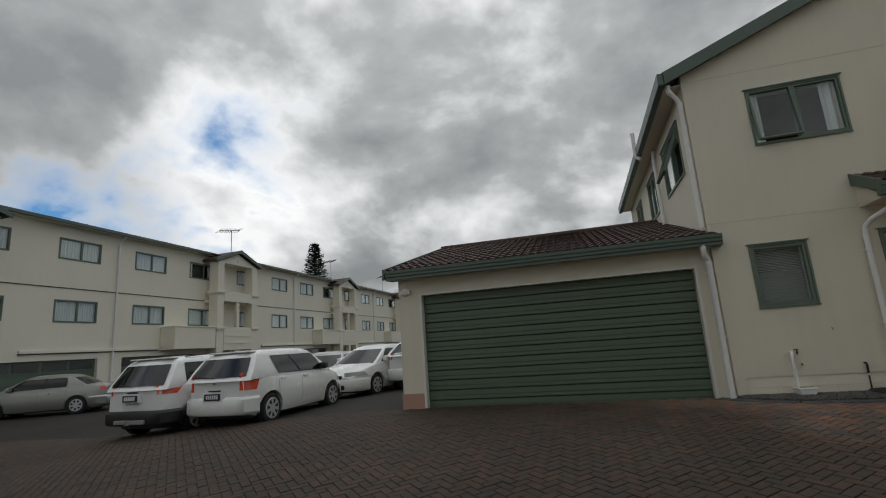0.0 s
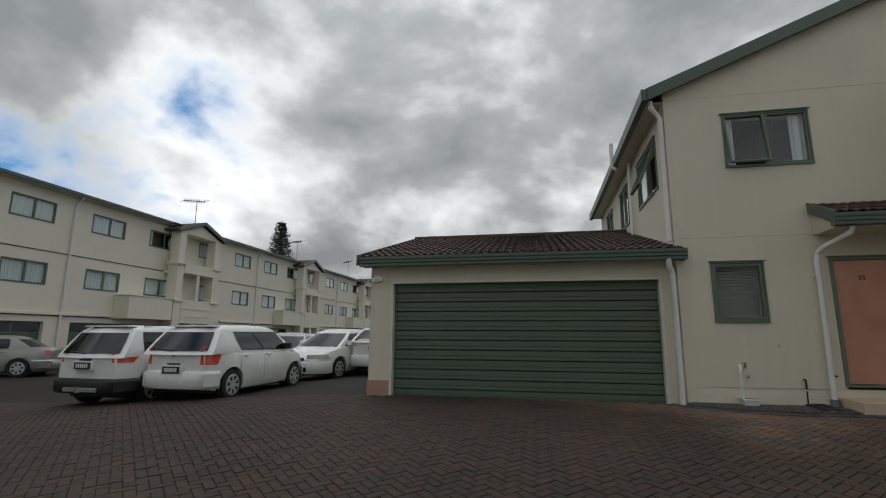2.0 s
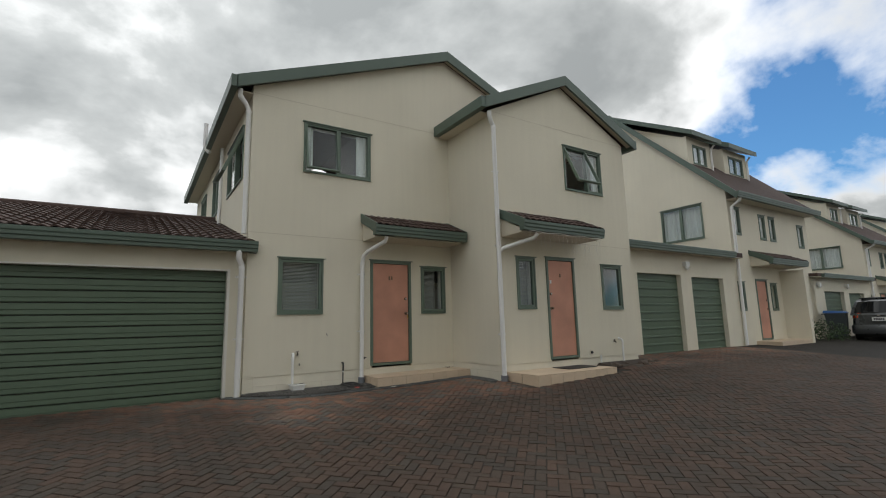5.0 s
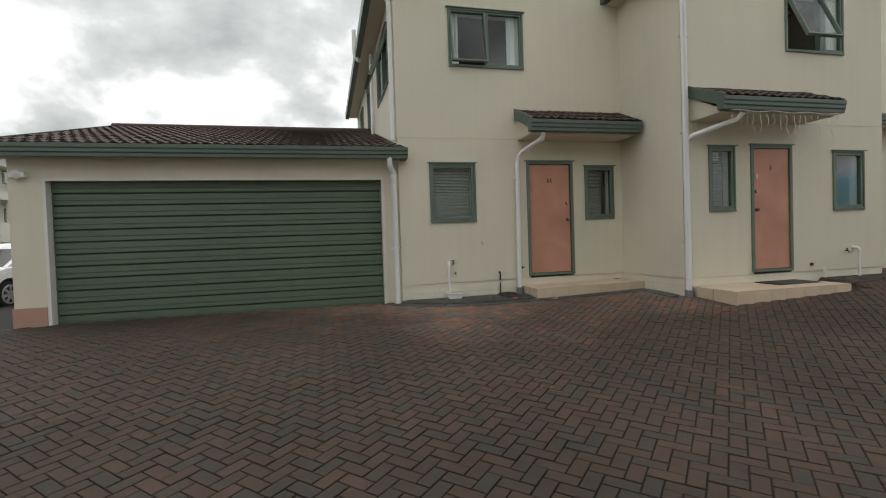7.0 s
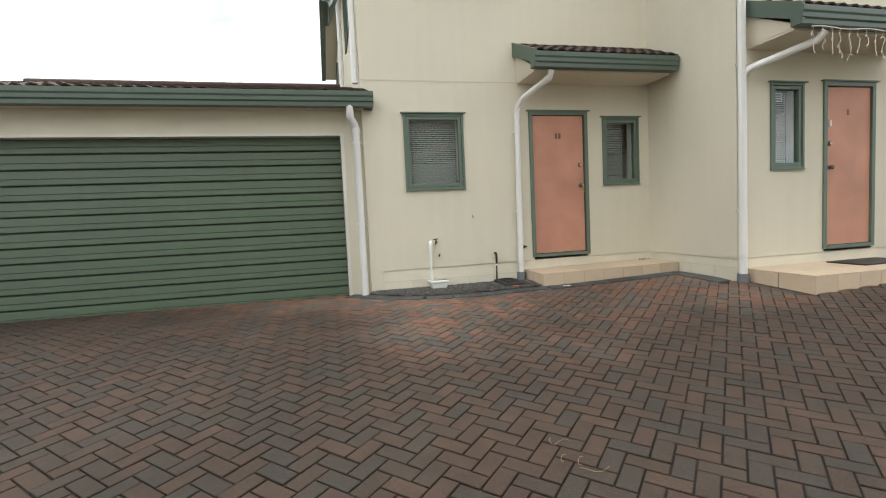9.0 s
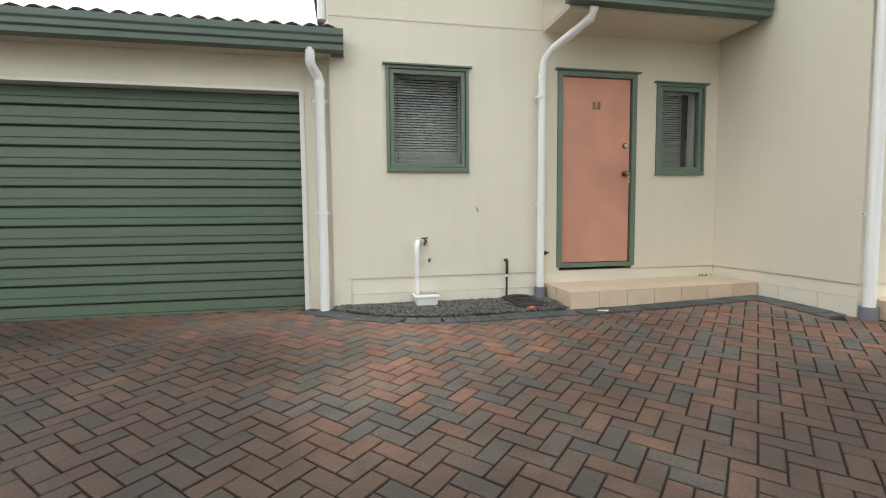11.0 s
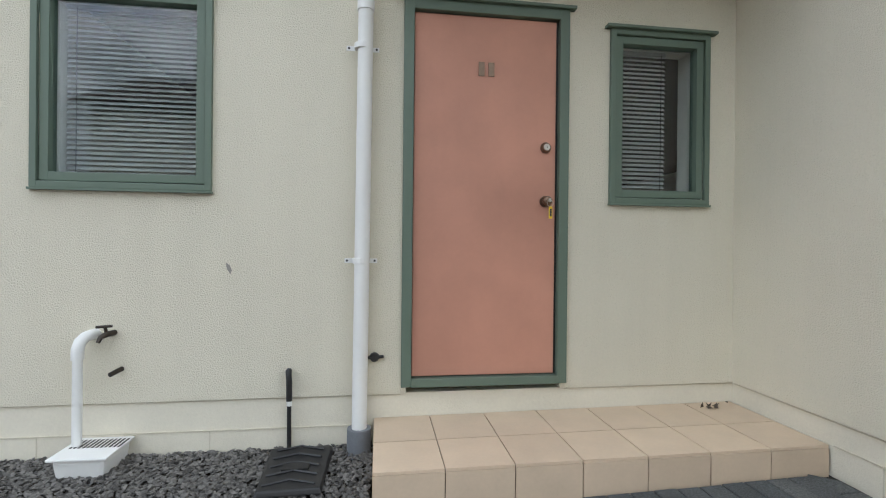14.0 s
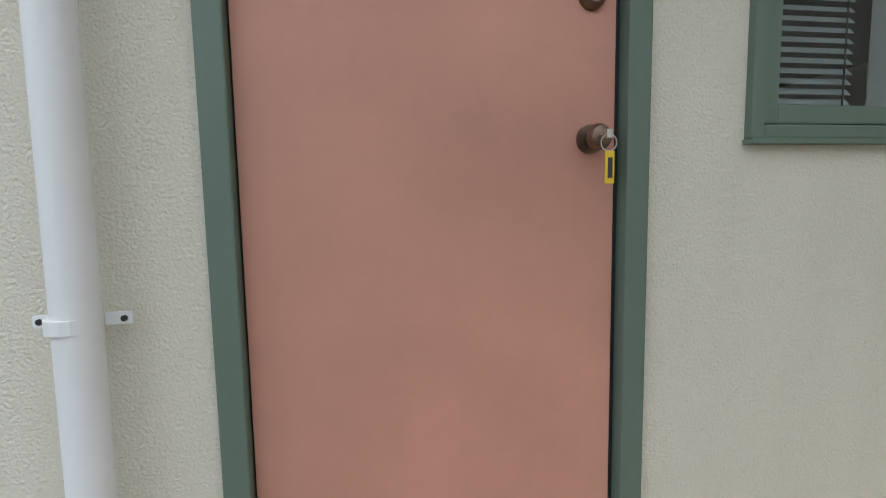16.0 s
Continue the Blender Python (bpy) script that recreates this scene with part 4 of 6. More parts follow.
def norfolk_pine(x, y, z0, h):
    """A tall tiered conifer far behind the roofs."""
    rng = random.Random(4)
    t = tagged(thing("conifer_tree", (x, y, z0)), "tall dark tiered conifer rising behind the terrace roofs", "tree")
    part("trunk", B().tube([(x, y, z0), (x, y, z0 + h)], [0.45, 0.05], 8), BARK, t)
    b = B()
    z = z0 + h * 0.25
    while z < z0 + h - 0.3:
        f = (z - z0) / h
        reach = (1.05 - f) * 6.0 + 0.3
        n = 9
        a0 = rng.uniform(0, 6)
        for k in range(n):
            a = a0 + k * math.tau / n + rng.uniform(-0.2, 0.2)
            L = reach * rng.uniform(0.75, 1.1)
            prev = Vector((x, y, z))
            for j in range(1, 6):
                q = Vector((x + math.cos(a) * L * j / 5, y + math.sin(a) * L * j / 5, z + 0.25 * L * (j / 5) ** 2 * 0.6))
                for m in range(5):
                    d = Vector((rng.uniform(-1, 1), rng.uniform(-1, 1), rng.uniform(-0.2, 0.9))) * 0.38
                    o = prev.lerp(q, rng.random())
                    side = Vector((d.y, -d.x, 0.1)).normalized() * 0.10
                    b.add([o - side, o + side, o + d], [(0, 1, 2)])
                b.add([prev - Vector((0, 0, 0.05)), q - Vector((0, 0, 0.03)), q + Vector((0, 0, 0.04)), prev + Vector((0, 0, 0.07))], [(0, 1, 2, 3)])
                prev = q
        z += max(0.35, (1 - f) * 1.15)
    part("crown", b, PINE, t)


norfolk_pine(-40.7, 68.0, -1.0, 20.6)

# ---- further houses up the drive ----
FY = 7.3


def row_house():
    """A house with a steep dormered roof and a lean-to with two single garages before it."""
    X = 17.1
    h = tagged(thing("row_house", (X, FY, 0.4)), "cream row house with steep dormered roof and two green garage doors", "house", "row houses further along")
    # garages
    part("garage_wall", B().panel("y", FY, FY + 0.2, 10.55, X, 0.2, 3.29, [(11.9, 13.95, 0, 2.66), (14.5, 16.3, 0, 2.62)]), STUCCO, h)
    for g0, g1, zt in ((11.9, 13.95, 2.66), (14.5, 16.3, 2.62)):
        gd = part("garage_door", B().box(g0, g1, FY + 0.16, FY + 0.18, 0.3, zt), GREENDOOR, h, "single green slatted garage door")
        for i in range(10):
            z0 = 0.48 + i * 0.22
            part("slat", B().prism([(FY + 0.16, z0), (FY + 0.12, z0), (FY + 0.12, z0 + 0.03), (FY + 0.14, z0 + 0.05), (FY + 0.13, z0 + 0.20), (FY + 0.16, z0 + 0.21)], "x", g0, g1), GREENDOOR, gd)
    gutter(h, 10.95, 16.5, FY - 0.42, 3.44)
    part("lean_to_roof", B().hexa([(10.6, FY - 0.3, 3.3), (X, FY - 0.3, 3.3), (X, FY + 4, 3.5), (10.6, FY + 4, 3.5)], [(10.6, FY - 0.3, 3.44), (X, FY - 0.3, 3.44), (X, FY + 4, 3.64), (10.6, FY + 4, 3.64)]), TILE, h)
    part("soffit", B().box(10.6, X, FY - 0.3, FY, 3.27, 3.288), SOFFIT, h)
    for u in (11.3, 14.2):
        part("flood_light", B().box(u - 0.09, u + 0.09, FY - 0.12, FY, 2.92, 3.05).tube([(u, FY - 0.05, 2.90), (u, FY - 0.12, 2.84)], 0.06, 8), PVC, h, "small white security light")
    # gable end over the garages
    wz = window(h, "x", X, -1, 8.13, 9.68, 4.14, 5.38, mullions=(8.92,), dress="curtain", label="side window with pale curtains")
    part("side_wall", B().panel("x", X, X + 0.2, FY + 0.2, 15.6, 0.2, 5.75, [wz]).prism([(FY, 5.75), (15.6, 5.75), (11.45, 9.7)], "x", X, X + 0.2), STUCCO, h)
    fw = [(17.4, 17.85, 4.15, 5.1), (19.2, 19.65, 4.1, 5.0), (19.95, 20.4, 4.1, 5.0), (22.3, 22.8, 4.0, 4.9), (17.2, 17.62, 1.6, 2.55), (19.45, 19.9, 1.6, 2.55)]
    hs = [window(h, "y", FY, -1, *w, dress="curtain") for w in fw] + [(18.44, 19.16, 0.6, 2.62)]
    part("front_wall", B().panel("y", FY, FY + 0.2, X, 23.2, 0.2, 5.75, hs).box(23.0, 23.2, FY + 0.2, 15.6, 0.2, 5.75), STUCCO, h)
    front_door(h, FY, 18.4, 19.2, 0.62, 2.66)
    part("porch_wall", B().box(20.3, 20.5, FY - 0.75, FY, 0.2, 3.0), STUCCO, h)
    part("porch_step", B().box(18.0, 20.3, FY - 0.75, FY, 0.2, 0.6), STEPTILE, h, bevel=0.01)
    part("roof", B().hexa([(X - 0.15, FY - 0.4, 5.34), (23.4, FY - 0.4, 5.34), (23.4, 11.45, 9.75), (X - 0.15, 11.45, 9.75)], [(X - 0.15, FY - 0.4, 5.46), (23.4, FY - 0.4, 5.46), (23.4, 11.45, 9.87), (X - 0.15, 11.45, 9.87)]).hexa([(X - 0.15, 15.9, 5.5), (23.4, 15.9, 5.5), (23.4, 11.45, 9.75), (X - 0.15, 11.45, 9.75)], [(X - 0.15, 15.9, 5.62), (23.4, 15.9, 5.62), (23.4, 11.45, 9.87), (X - 0.15, 11.45, 9.87)]), TILE, h, "steep dark tiled roof")
    for a, c in ((FY - 0.42, 5.32), (15.9, 5.5)):
        part("barge_board", B().prism([(a, c - 0.08), (a, c + 0.17), (11.45, 9.92), (11.45, 9.67)], "x", X - 0.2, X - 0.15), GREENDARK, h)
    gutter(h, X - 0.2, 23.4, FY - 0.52, 5.48)
    part("eave_soffit", B().box(X, 23.2, FY - 0.38, FY, 5.30, 5.315), SOFFIT, h)
    for d0, d1 in ((17.15, 18.75), (19.7, 21.5)):
        dy = FY + 1.15
        dw = window(h, "y", dy, -1, d0 + 0.35, d1 - 0.35, 6.98, 7.72, mullions=((d0 + d1) / 2,), dress="curtain", head=False)
        part("dormer", B().panel("y", dy, dy + 0.15, d0, d1, 6.3, 7.98, [dw]), STUCCO, h)
        for e in (d0, d1 - 0.15):
            part("dormer_cheek", B().prism([(dy + 0.15, 6.4), (dy + 0.15, 7.98), (11.3, 9.0), (11.3, 9.4)], "x", e, e + 0.15), STUCCO, h)
        part("dormer_roof", B().prism([(dy - 0.35, 7.88), (dy - 0.35, 8.06), (11.45, 9.86), (11.45, 9.68)], "x", d0 - 0.2, d1 + 0.2), GREENDARK, h)
        part("dormer_downpipe", B().tube([(d1 - 0.06, dy - 0.2, 7.86), (d1 - 0.06, dy - 0.06, 7.7), (d1 - 0.06, dy - 0.06, 6.35)], 0.04, 8), PVC, h, "white plastic downpipe", smooth=True)
    canopy(h, 18.2, 20.9, FY)
    downpipe(h, [(X + 0.1, FY - 0.4, 5.35), (X + 0.1, FY - 0.38, 5.22), (X + 0.1, FY - 0.1, 5.05), (X + 0.1, FY - 0.07, 0.5)], 0.05)
    return h


row = row_house()
for k in range(1, 4):
    copy_thing(row, Matrix.Translation((17.1 + 12.2 * k, FY, 0.4)) @ Matrix.Diagonal((1, 1, 0.86, 1)))

# ---- vehicles ----
def interp(x, pts):
    if x <= pts[0][0]:
        return pts[0][1]
    for (a, b), (c, d) in zip(pts, pts[1:]):
        if x <= c:
            f = (x - a) / (c - a)
            return b + (d - b) * f
    return pts[-1][1]


def vehicle(name, label, paint, m, length, width, deck, cabin, lights, wheels, wheel_r, low=0.20, rear=(0.24, 0.84, 1.08, 0.30), front=(0.42, 0.62, 0.76, 0.44), black=False, group="parked cars", tail_plate=0.78, hatch=True, plate_dark=True):
    """A car: x runs forward from its tail.
    deck: the line of bonnet, sills of the windows and boot; cabin: (x, x at the roof) of the rear and of the windscreen, heights of the
    roof behind and before, half widths below and at the roof; lights: side windows as (u at sill, u at sill, u at roof, u at roof);
    rear, front: length along the side, lower and upper edge, and width of each lamp."""
    car = tagged(thing(name, (0, 0, 0), local=True), label, "car", group)
    half = width / 2
    arch = wheel_r + 0.055
    TAIL = 0.07                                           # how far the tail bulges

    def plan(x):
        return half * (1 - 0.22 * max(0, 1 - x / 0.60) ** 2.3 - 0.27 * max(0, 1 - (length - x) / 0.75) ** 2.2)

    SHAPE = ((0.0, 0.93), (0.10, 0.975), (0.30, 0.995), (0.50, 1.0), (0.72, 0.985), (0.88, 0.965), (0.97, 0.935), (1.0, 0.89))

    def side(x, z):
        """The half width of the lower body at x and height z."""
        zl, zt = low, interp(x, deck)
        return plan(x) * interp((z - zl) / (zt - zl), SHAPE)

    def station(x):
        w, zt = plan(x), interp(x, deck)
        e = min(x, length - x)
        zl = low + 0.12 * max(0, 1 - e / 0.35) ** 2
        za = zl
        for wx in wheels:
            if abs(x - wx) < arch:
                za = max(za, wheel_r + math.sqrt(arch ** 2 - (x - wx) ** 2))
        pts = [(0, zl), (w - 0.25, zl), (w - 0.25, za)]
        pts += [(w * k, max(za, zl + (zt - zl) * f)) for f, k in SHAPE]
        crown = TAIL * max(0, 1 - x / 0.3)
        return [(x - crown * (1 - (y / w) ** 2), y, z) for y, z in pts + [(w * 0.62, zt + 0.03), (0, zt + 0.045)]]
    xs = sorted({round(length * i / 56, 4) for i in range(57)} | {round(wx + arch * k, 4) for wx in wheels for k in (-0.999, -0.97, -0.9, -0.75, 0.75, 0.9, 0.97, 0.999)})
    body, w = B(), 0
    for x in xs:
        r = station(x)
        r = r + [(p[0], -p[1], p[2]) for p in r[-2:0:-1]]
        w = len(r)
        body.v += r
    n = len(xs)
    body.f = [(j * w + i, j * w + (i + 1) % w, (j + 1) * w + (i + 1) % w, (j + 1) * w + i) for j in range(n - 1) for i in range(w)] + [tuple(range(w)), tuple(range((n - 1) * w, n * w))]
    part("body", body, paint, car, smooth=True)

    # cabin: the roof, with glass laid on its slopes
    (r0, r1), (f0, f1), (zr, zf), (wb, wr) = cabin

    def sill(u):
        return interp(r0 + (f0 - r0) * u, deck) - 0.02

    def cab(u, v, s):
        """A point of the cabin: u from tail to windscreen, v from sill to roof, s across."""
        x = (r0 + (f0 - r0) * u) * (1 - v) + (r1 + (f1 - r1) * u) * v
        y = wb + (wr - wb) * max(v, 0) ** 1.35
        z = sill(u) * (1 - v) + (zr + (zf - zr) * u) * v
        bow = (1 - s * s)
        x += bow * (-0.13 * max(0, 1 - u * 6) + 0.16 * max(0, 1 - (1 - u) * 6))
        return Vector((x, s * y, z))
    ringuv = [(0, s) for s in (-1, -0.9, -0.5, 0, 0.5, 0.9, 1)] + [(u, 1) for u in (0.05, 0.25, 0.5, 0.75, 0.95)] + [(1, s) for s in (1, 0.9, 0.5, 0, -0.5, -0.9, -1)] + [(u, -1) for u in (0.95, 0.75, 0.5, 0.25, 0.05)]
    rows = []
    for v, inset, up in ((-0.1, 1.0, 0), (0, 1.0, 0), (0.25, 1.0, 0), (0.5, 1.0, 0), (0.75, 1.0, 0), (0.88, 0.985, 0), (0.95, 0.955, 0.004), (1.0, 0.90, 0.006), (1.0, 0.76, 0.034), (1.0, 0.4, 0.055)):
        mid = cab(0.5, v, 0)
        row = []
        for u, s in ringuv:
            p = cab(u, v, s)
            row.append((mid.x + (p.x - mid.x) * inset, p.y * inset, p.z + up))
        rows.append(row)
    k = len(ringuv)
    cb = B()
    cb.v = [p for r in rows for p in r]
    cb.f = [(j * k + i, j * k + (i + 1) % k, (j + 1) * k + (i + 1) % k, (j + 1) * k + i) for j in range(len(rows) - 1) for i in range(k)] + [tuple(range((len(rows) - 1) * k, len(rows) * k))]
    part("roof", cb, paint, car, smooth=True)

    def sheet(corner, off, mat, nm, lab=""):
        """A curved pane: corner(a, b) for a, b from 0 to 1, lifted by off."""
        b, q = B(), 6
        b.v = [tuple(corner(i / q, j / q) + off) for j in range(q + 1) for i in range(q + 1)]
        b.f = [(j * 7 + i, j * 7 + i + 1, j * 7 + i + 8, j * 7 + i + 7) for j in range(q) for i in range(q)]
        part(nm, b, mat, car, lab, smooth=True)
    for s in (1, -1):
        a0, a1, a2, a3 = lights[0][0], lights[-1][1], lights[0][2], lights[-1][3]
        sheet(lambda a, b: cab((a0 + (a1 - a0) * a) * (1 - b) + (a2 + (a3 - a2) * a) * b, 0.05 + 0.77 * b, s), Vector((0, s * 0.006, 0)), BLACK, "pillar_trim")
        for q0, q1, q2, q3 in lights:
            sheet(lambda a, b: cab((q0 + (q1 - q0) * a) * (1 - b) + (q2 + (q3 - q2) * a) * b, 0.08 + 0.71 * b, s), Vector((0, s * 0.012, 0)), CARGLASS_DARK, "side_window")
    sheet(lambda a, b: cab(0, 0.05 + 0.74 * b, -0.86 + 1.72 * a), Vector((-0.012, 0, 0.004)), CARGLASS_DARK, "rear_window", "dark tinted rear window")
    sheet(lambda a, b: cab(1, 0.03 + 0.80 * b, -0.90 + 1.80 * a), Vector((0.010, 0, 0.004)), CARGLASS_DARK, "windscreen")

    def lamp(nm, mat, tail, reach, z0, z1, across):
        for s in (1, -1):
            b, q = B(), 5
            for j in range(q + 1):
                f = j / q
                z = z0 + (z1 - z0) * f
                ext = reach * (0.62 + 0.38 * f) if tail else reach * (0.75 + 0.25 * (1 - f))
                row = []
                for i in range(9):
                    g = i / 8
                    if g < 0.45:                          # across the end
                        y = plan(0 if tail else length) - across * (1 - g / 0.45)
                        y = y + (side(0.0 if tail else length, z) - plan(0 if tail else length)) * (g / 0.45)
                        x = -0.012 if tail else length + 0.012
                    else:
                        d = ext * (g - 0.45) / 0.55
                        x = d if tail else length - d
                        y = side(x, z) + 0.012
                    row.append((x, s * y, z))
                b.v += row
            b.f = [(j * 9 + i, j * 9 + i + 1, j * 9 + i + 10, j * 9 + i + 9) for j in range(q) for i in range(8)]
            part(nm, b, mat, car, smooth=True)
    lamp("tail_lamp", LAMPRED, True, *rear)
    lamp("headlamp", LAMPCLEAR, False, *front)

    def bumper(nm, mat, tail, z0, z1, out, reach):
        b = B()
        path = [(reach * (1 - i / 6), 1) for i in range(6)] + [(0, k / 4) for k in (4, 3, 2, 1, 0, -1, -2, -3, -4)] + [(reach * i / 6, -1) for i in range(1, 7)]
        for z, o in ((z0, out * 0.3), (z0 + 0.05, out), (z1 - 0.05, out), (z1, out * 0.2), (z1, -0.05)):
            for d, k in path:
                x = d if tail else length - d
                y = (plan(x) + o) * k
                bulge = TAIL * (1 - k * k) if tail and d == 0 else 0
                b.v.append((x - o - bulge if tail else x + o, y, z))
        c = len(path)
        b.f = [(j * c + i, j * c + i + 1, (j + 1) * c + i + 1, (j + 1) * c + i) for j in range(4) for i in range(c - 1)]
        part(nm, b, mat, car, smooth=True)
    bumper("bumper", BLACK if black else paint, True, 0.26, 0.55 if black else 0.60, 0.045, wheels[0] - arch)
    bumper("front_bumper", paint, False, 0.22, 0.55, 0.03, length - wheels[1] - arch)
    part("air_intake", B().box(length - 0.02, length + 0.036, -0.45, 0.45, 0.27, 0.40), BLACK, car, bevel=0.015)
    part("grille", B().box(length - 0.02, length + 0.014, -0.34, 0.34, 0.56, 0.66), BLACK, car, bevel=0.015)
    if black:
        part("skid_plate", B().box(-0.060 - TAIL, 0.05, -0.40, 0.40, 0.30, 0.38), ALLOY, car, bevel=0.01)
        part("tow_ball", B().tube([(-0.12, 0, 0.30), (-0.19, 0, 0.30), (-0.19, 0, 0.40)], 0.022, 8), CHROME, car, smooth=True)
        for s in (1, -1):
            part("sill_cladding", B().box(wheels[0] + arch, wheels[1] - arch, s * (half - 0.08), s * (half + 0.006), low - 0.02, low + 0.20), BLACK, car, bevel=0.02)
    for wx in wheels:
        for s in (1, -1):
            y = s * (half - 0.012)
            part("wheel_arch", B().tube([(wx, y - s * 0.24, wheel_r + 0.01), (wx, y - s * 0.07, wheel_r + 0.01)], arch - 0.006, 28), BLACK, car)
            if black:
                band = [(wx + (arch + 0.02) * math.cos(a), s * (side(wx, 0.6) + 0.004), wheel_r + (arch + 0.02) * math.sin(a)) for a in [math.pi * i / 16 for i in range(17)]]
                part("arch_trim", B().tube(band, 0.028, 6), BLACK, car)
            ty = part("wheel", B().tube([(wx, y - s * 0.2, wheel_r), (wx, y - s * 0.02, wheel_r), (wx, y + s * 0.008, wheel_r), (wx, y + s * 0.008, wheel_r)], [wheel_r * 0.97, wheel_r, wheel_r * 0.93, wheel_r * 0.70], 32), RUBBER, car, "black tyre on a silver rim", smooth=True)
            part("rim", B().tube([(wx, y + s * 0.004, wheel_r), (wx, y + s * 0.018, wheel_r), (wx, y + s * 0.010, wheel_r)], [wheel_r * 0.72, wheel_r * 0.66, wheel_r * 0.18], 28), WHEELCOVER, ty, smooth=True)
            for i in range(7):
                a = i * math.tau / 7 + 0.3
                d = Vector((math.cos(a), 0, math.sin(a))) * wheel_r
                c = Vector((-math.sin(a), 0, math.cos(a))) * wheel_r
                o = Vector((wx, y + s * 0.021, wheel_r))
                inner = [o + d * 0.30 - c * 0.05, o + d * 0.58 - c * 0.13, o + d * 0.58 + c * 0.13, o + d * 0.30 + c * 0.05]
                back = [p - Vector((0, s * 0.02, 0)) for p in inner]
                part("rim_opening", B().hexa(back, inner), BLACK, ty)
    zb = interp(0.1, deck)
    pl = part("number_plate", B().box(-0.062 - TAIL, -0.040 - TAIL, -0.19, 0.19, tail_plate - 0.065, tail_plate + 0.065), INK if plate_dark else PLATE, car, "dark number plate with pale bars" if plate_dark else "white number plate with dark bars", bevel=0.003)
    part("plate_holder", B().box(-0.040 - TAIL, 0.05, -0.24, 0.24, tail_plate - 0.09, tail_plate + 0.09), paint, car, bevel=0.01)
    for i in range(6):
        part("plate_bar", B().box(-0.064 - TAIL, -0.0625 - TAIL, -0.145 + i * 0.05, -0.108 + i * 0.05, tail_plate - 0.035, tail_plate + 0.04), PLATE if plate_dark else INK, pl)
    for s in (1, -1):
        u = lights[-1][1] - 0.04
        p = cab(u, 0.10, s)
        part("mirror", B().box(p.x - 0.05, p.x + 0.07, p.y, p.y + s * 0.19, p.z - 0.02, p.z + 0.13), BLACK if hatch else paint, car, bevel=0.035, smooth=True)
        for q in lights[-2:]:
            x = cab(q[0], 0, 1).x + 0.06
            part("door_handle", B().box(x, x + 0.16, s * (side(x, zb - 0.12) - 0.01), s * (side(x, zb - 0.12) + 0.025), zb - 0.14, zb - 0.105), paint, car, bevel=0.008)
            part("door_seam", B().tube([(x - 0.07, s * (side(x - 0.07, low + 0.12 + (zb - 0.15 - low) * i / 6) - 0.001), low + 0.12 + (zb - 0.15 - low) * i / 6) for i in range(7)], 0.004, 4), BLACK, car)
        if hatch:
            part("tailgate_seam", B().box(-0.003, 0.02, s * (plan(0) * 0.80), s * (plan(0) * 0.80 + 0.008), 0.60, zb), BLACK, car)
        part("roof_rail", B().tube([cab(0.12, 1.0, s * 0.9) + Vector((0, 0, 0.03)), cab(0.5, 1.0, s * 0.9) + Vector((0, 0, 0.06)), cab(0.9, 1.0, s * 0.9) + Vector((0, 0, 0.03))], 0.014, 6), BLACK, car) if black else None
    part("emblem", B().tube([(-0.006 - TAIL, 0, zb - 0.10), (-0.014 - TAIL, 0, zb - 0.10)], 0.035, 12), CHROME, car)
    if hatch:
        part("tailgate_handle", B().box(-0.016 - TAIL, 0.02, -0.14, 0.14, tail_plate + 0.10, tail_plate + 0.125), BLACK, car, bevel=0.004)
        part("rear_wiper", B().tube([cab(0, 0.06, 0) + Vector((-0.025, 0, 0)), cab(0, 0.12, 0.55) + Vector((-0.025, 0, 0))], 0.012, 5), BLACK, car)
        part("spoiler", B().box(r1 - 0.12, r1 + 0.12, -wr * 0.84, wr * 0.84, zr + 0.005, zr + 0.035), paint, car, bevel=0.012)
    part("underside", B().box(0.3, length - 0.3, -half * 0.78, half * 0.78, 0.15, low + 0.02), BLACK, car)
    car.matrix_basis = m
    return car


CARGLASS_DARK = material("tinted_car_glass", (0.008, 0.009, 0.010), 0.06, spec=0.45, grain=0.0, stain=0.0)
WHEELCOVER = material("silver_wheel_cover", (0.50, 0.51, 0.52), 0.4, metal=0.25)


def stand(x, y, heading):
    """The pose of a car whose tail middle is at x, y, on the sloping ground."""
    h = radians(heading)
    f = Vector((math.cos(h), math.sin(h)))
    z0, z1 = ground_z(x + 0.6 * f.x, y + 0.6 * f.y), ground_z(x + 3.2 * f.x, y + 3.2 * f.y)
    return pose(x, y, z0 - (z1 - z0) * 0.2 - 0.012, 0, -math.degrees(math.atan2(z1 - z0, 2.6)), heading)


HATCH = dict(length=3.72, width=1.69, deck=[(0, 0.95), (0.06, 0.99), (2.75, 0.95), (2.95, 0.93), (3.35, 0.84), (3.6, 0.72), (3.72, 0.60)],
             cabin=((0.04, 0.42), (3.0, 2.20), (1.45, 1.46), (0.80, 0.62)), lights=[(0.29, 0.545, 0.20, 0.50), (0.57, 0.90, 0.525, 0.965)],
             wheels=(0.64, 3.02), wheel_r=0.30, rear=(0.36, 0.72, 1.06, 0.10), tail_plate=0.62)
SUV = dict(length=4.17, width=1.78, deck=[(0, 1.0), (0.08, 1.04), (3.0, 1.03), (3.25, 1.01), (3.8, 0.95), (4.05, 0.82), (4.17, 0.66)],
           cabin=((0.05, 0.42), (3.20, 2.45), (1.56, 1.57), (0.83, 0.67)), lights=[(0.14, 0.28, 0.08, 0.25), (0.31, 0.56, 0.28, 0.54), (0.585, 0.90, 0.57, 0.96)],
           wheels=(0.78, 3.28), wheel_r=0.335, low=0.25, rear=(0.42, 0.86, 1.03, 0.20), black=True, tail_plate=0.80)
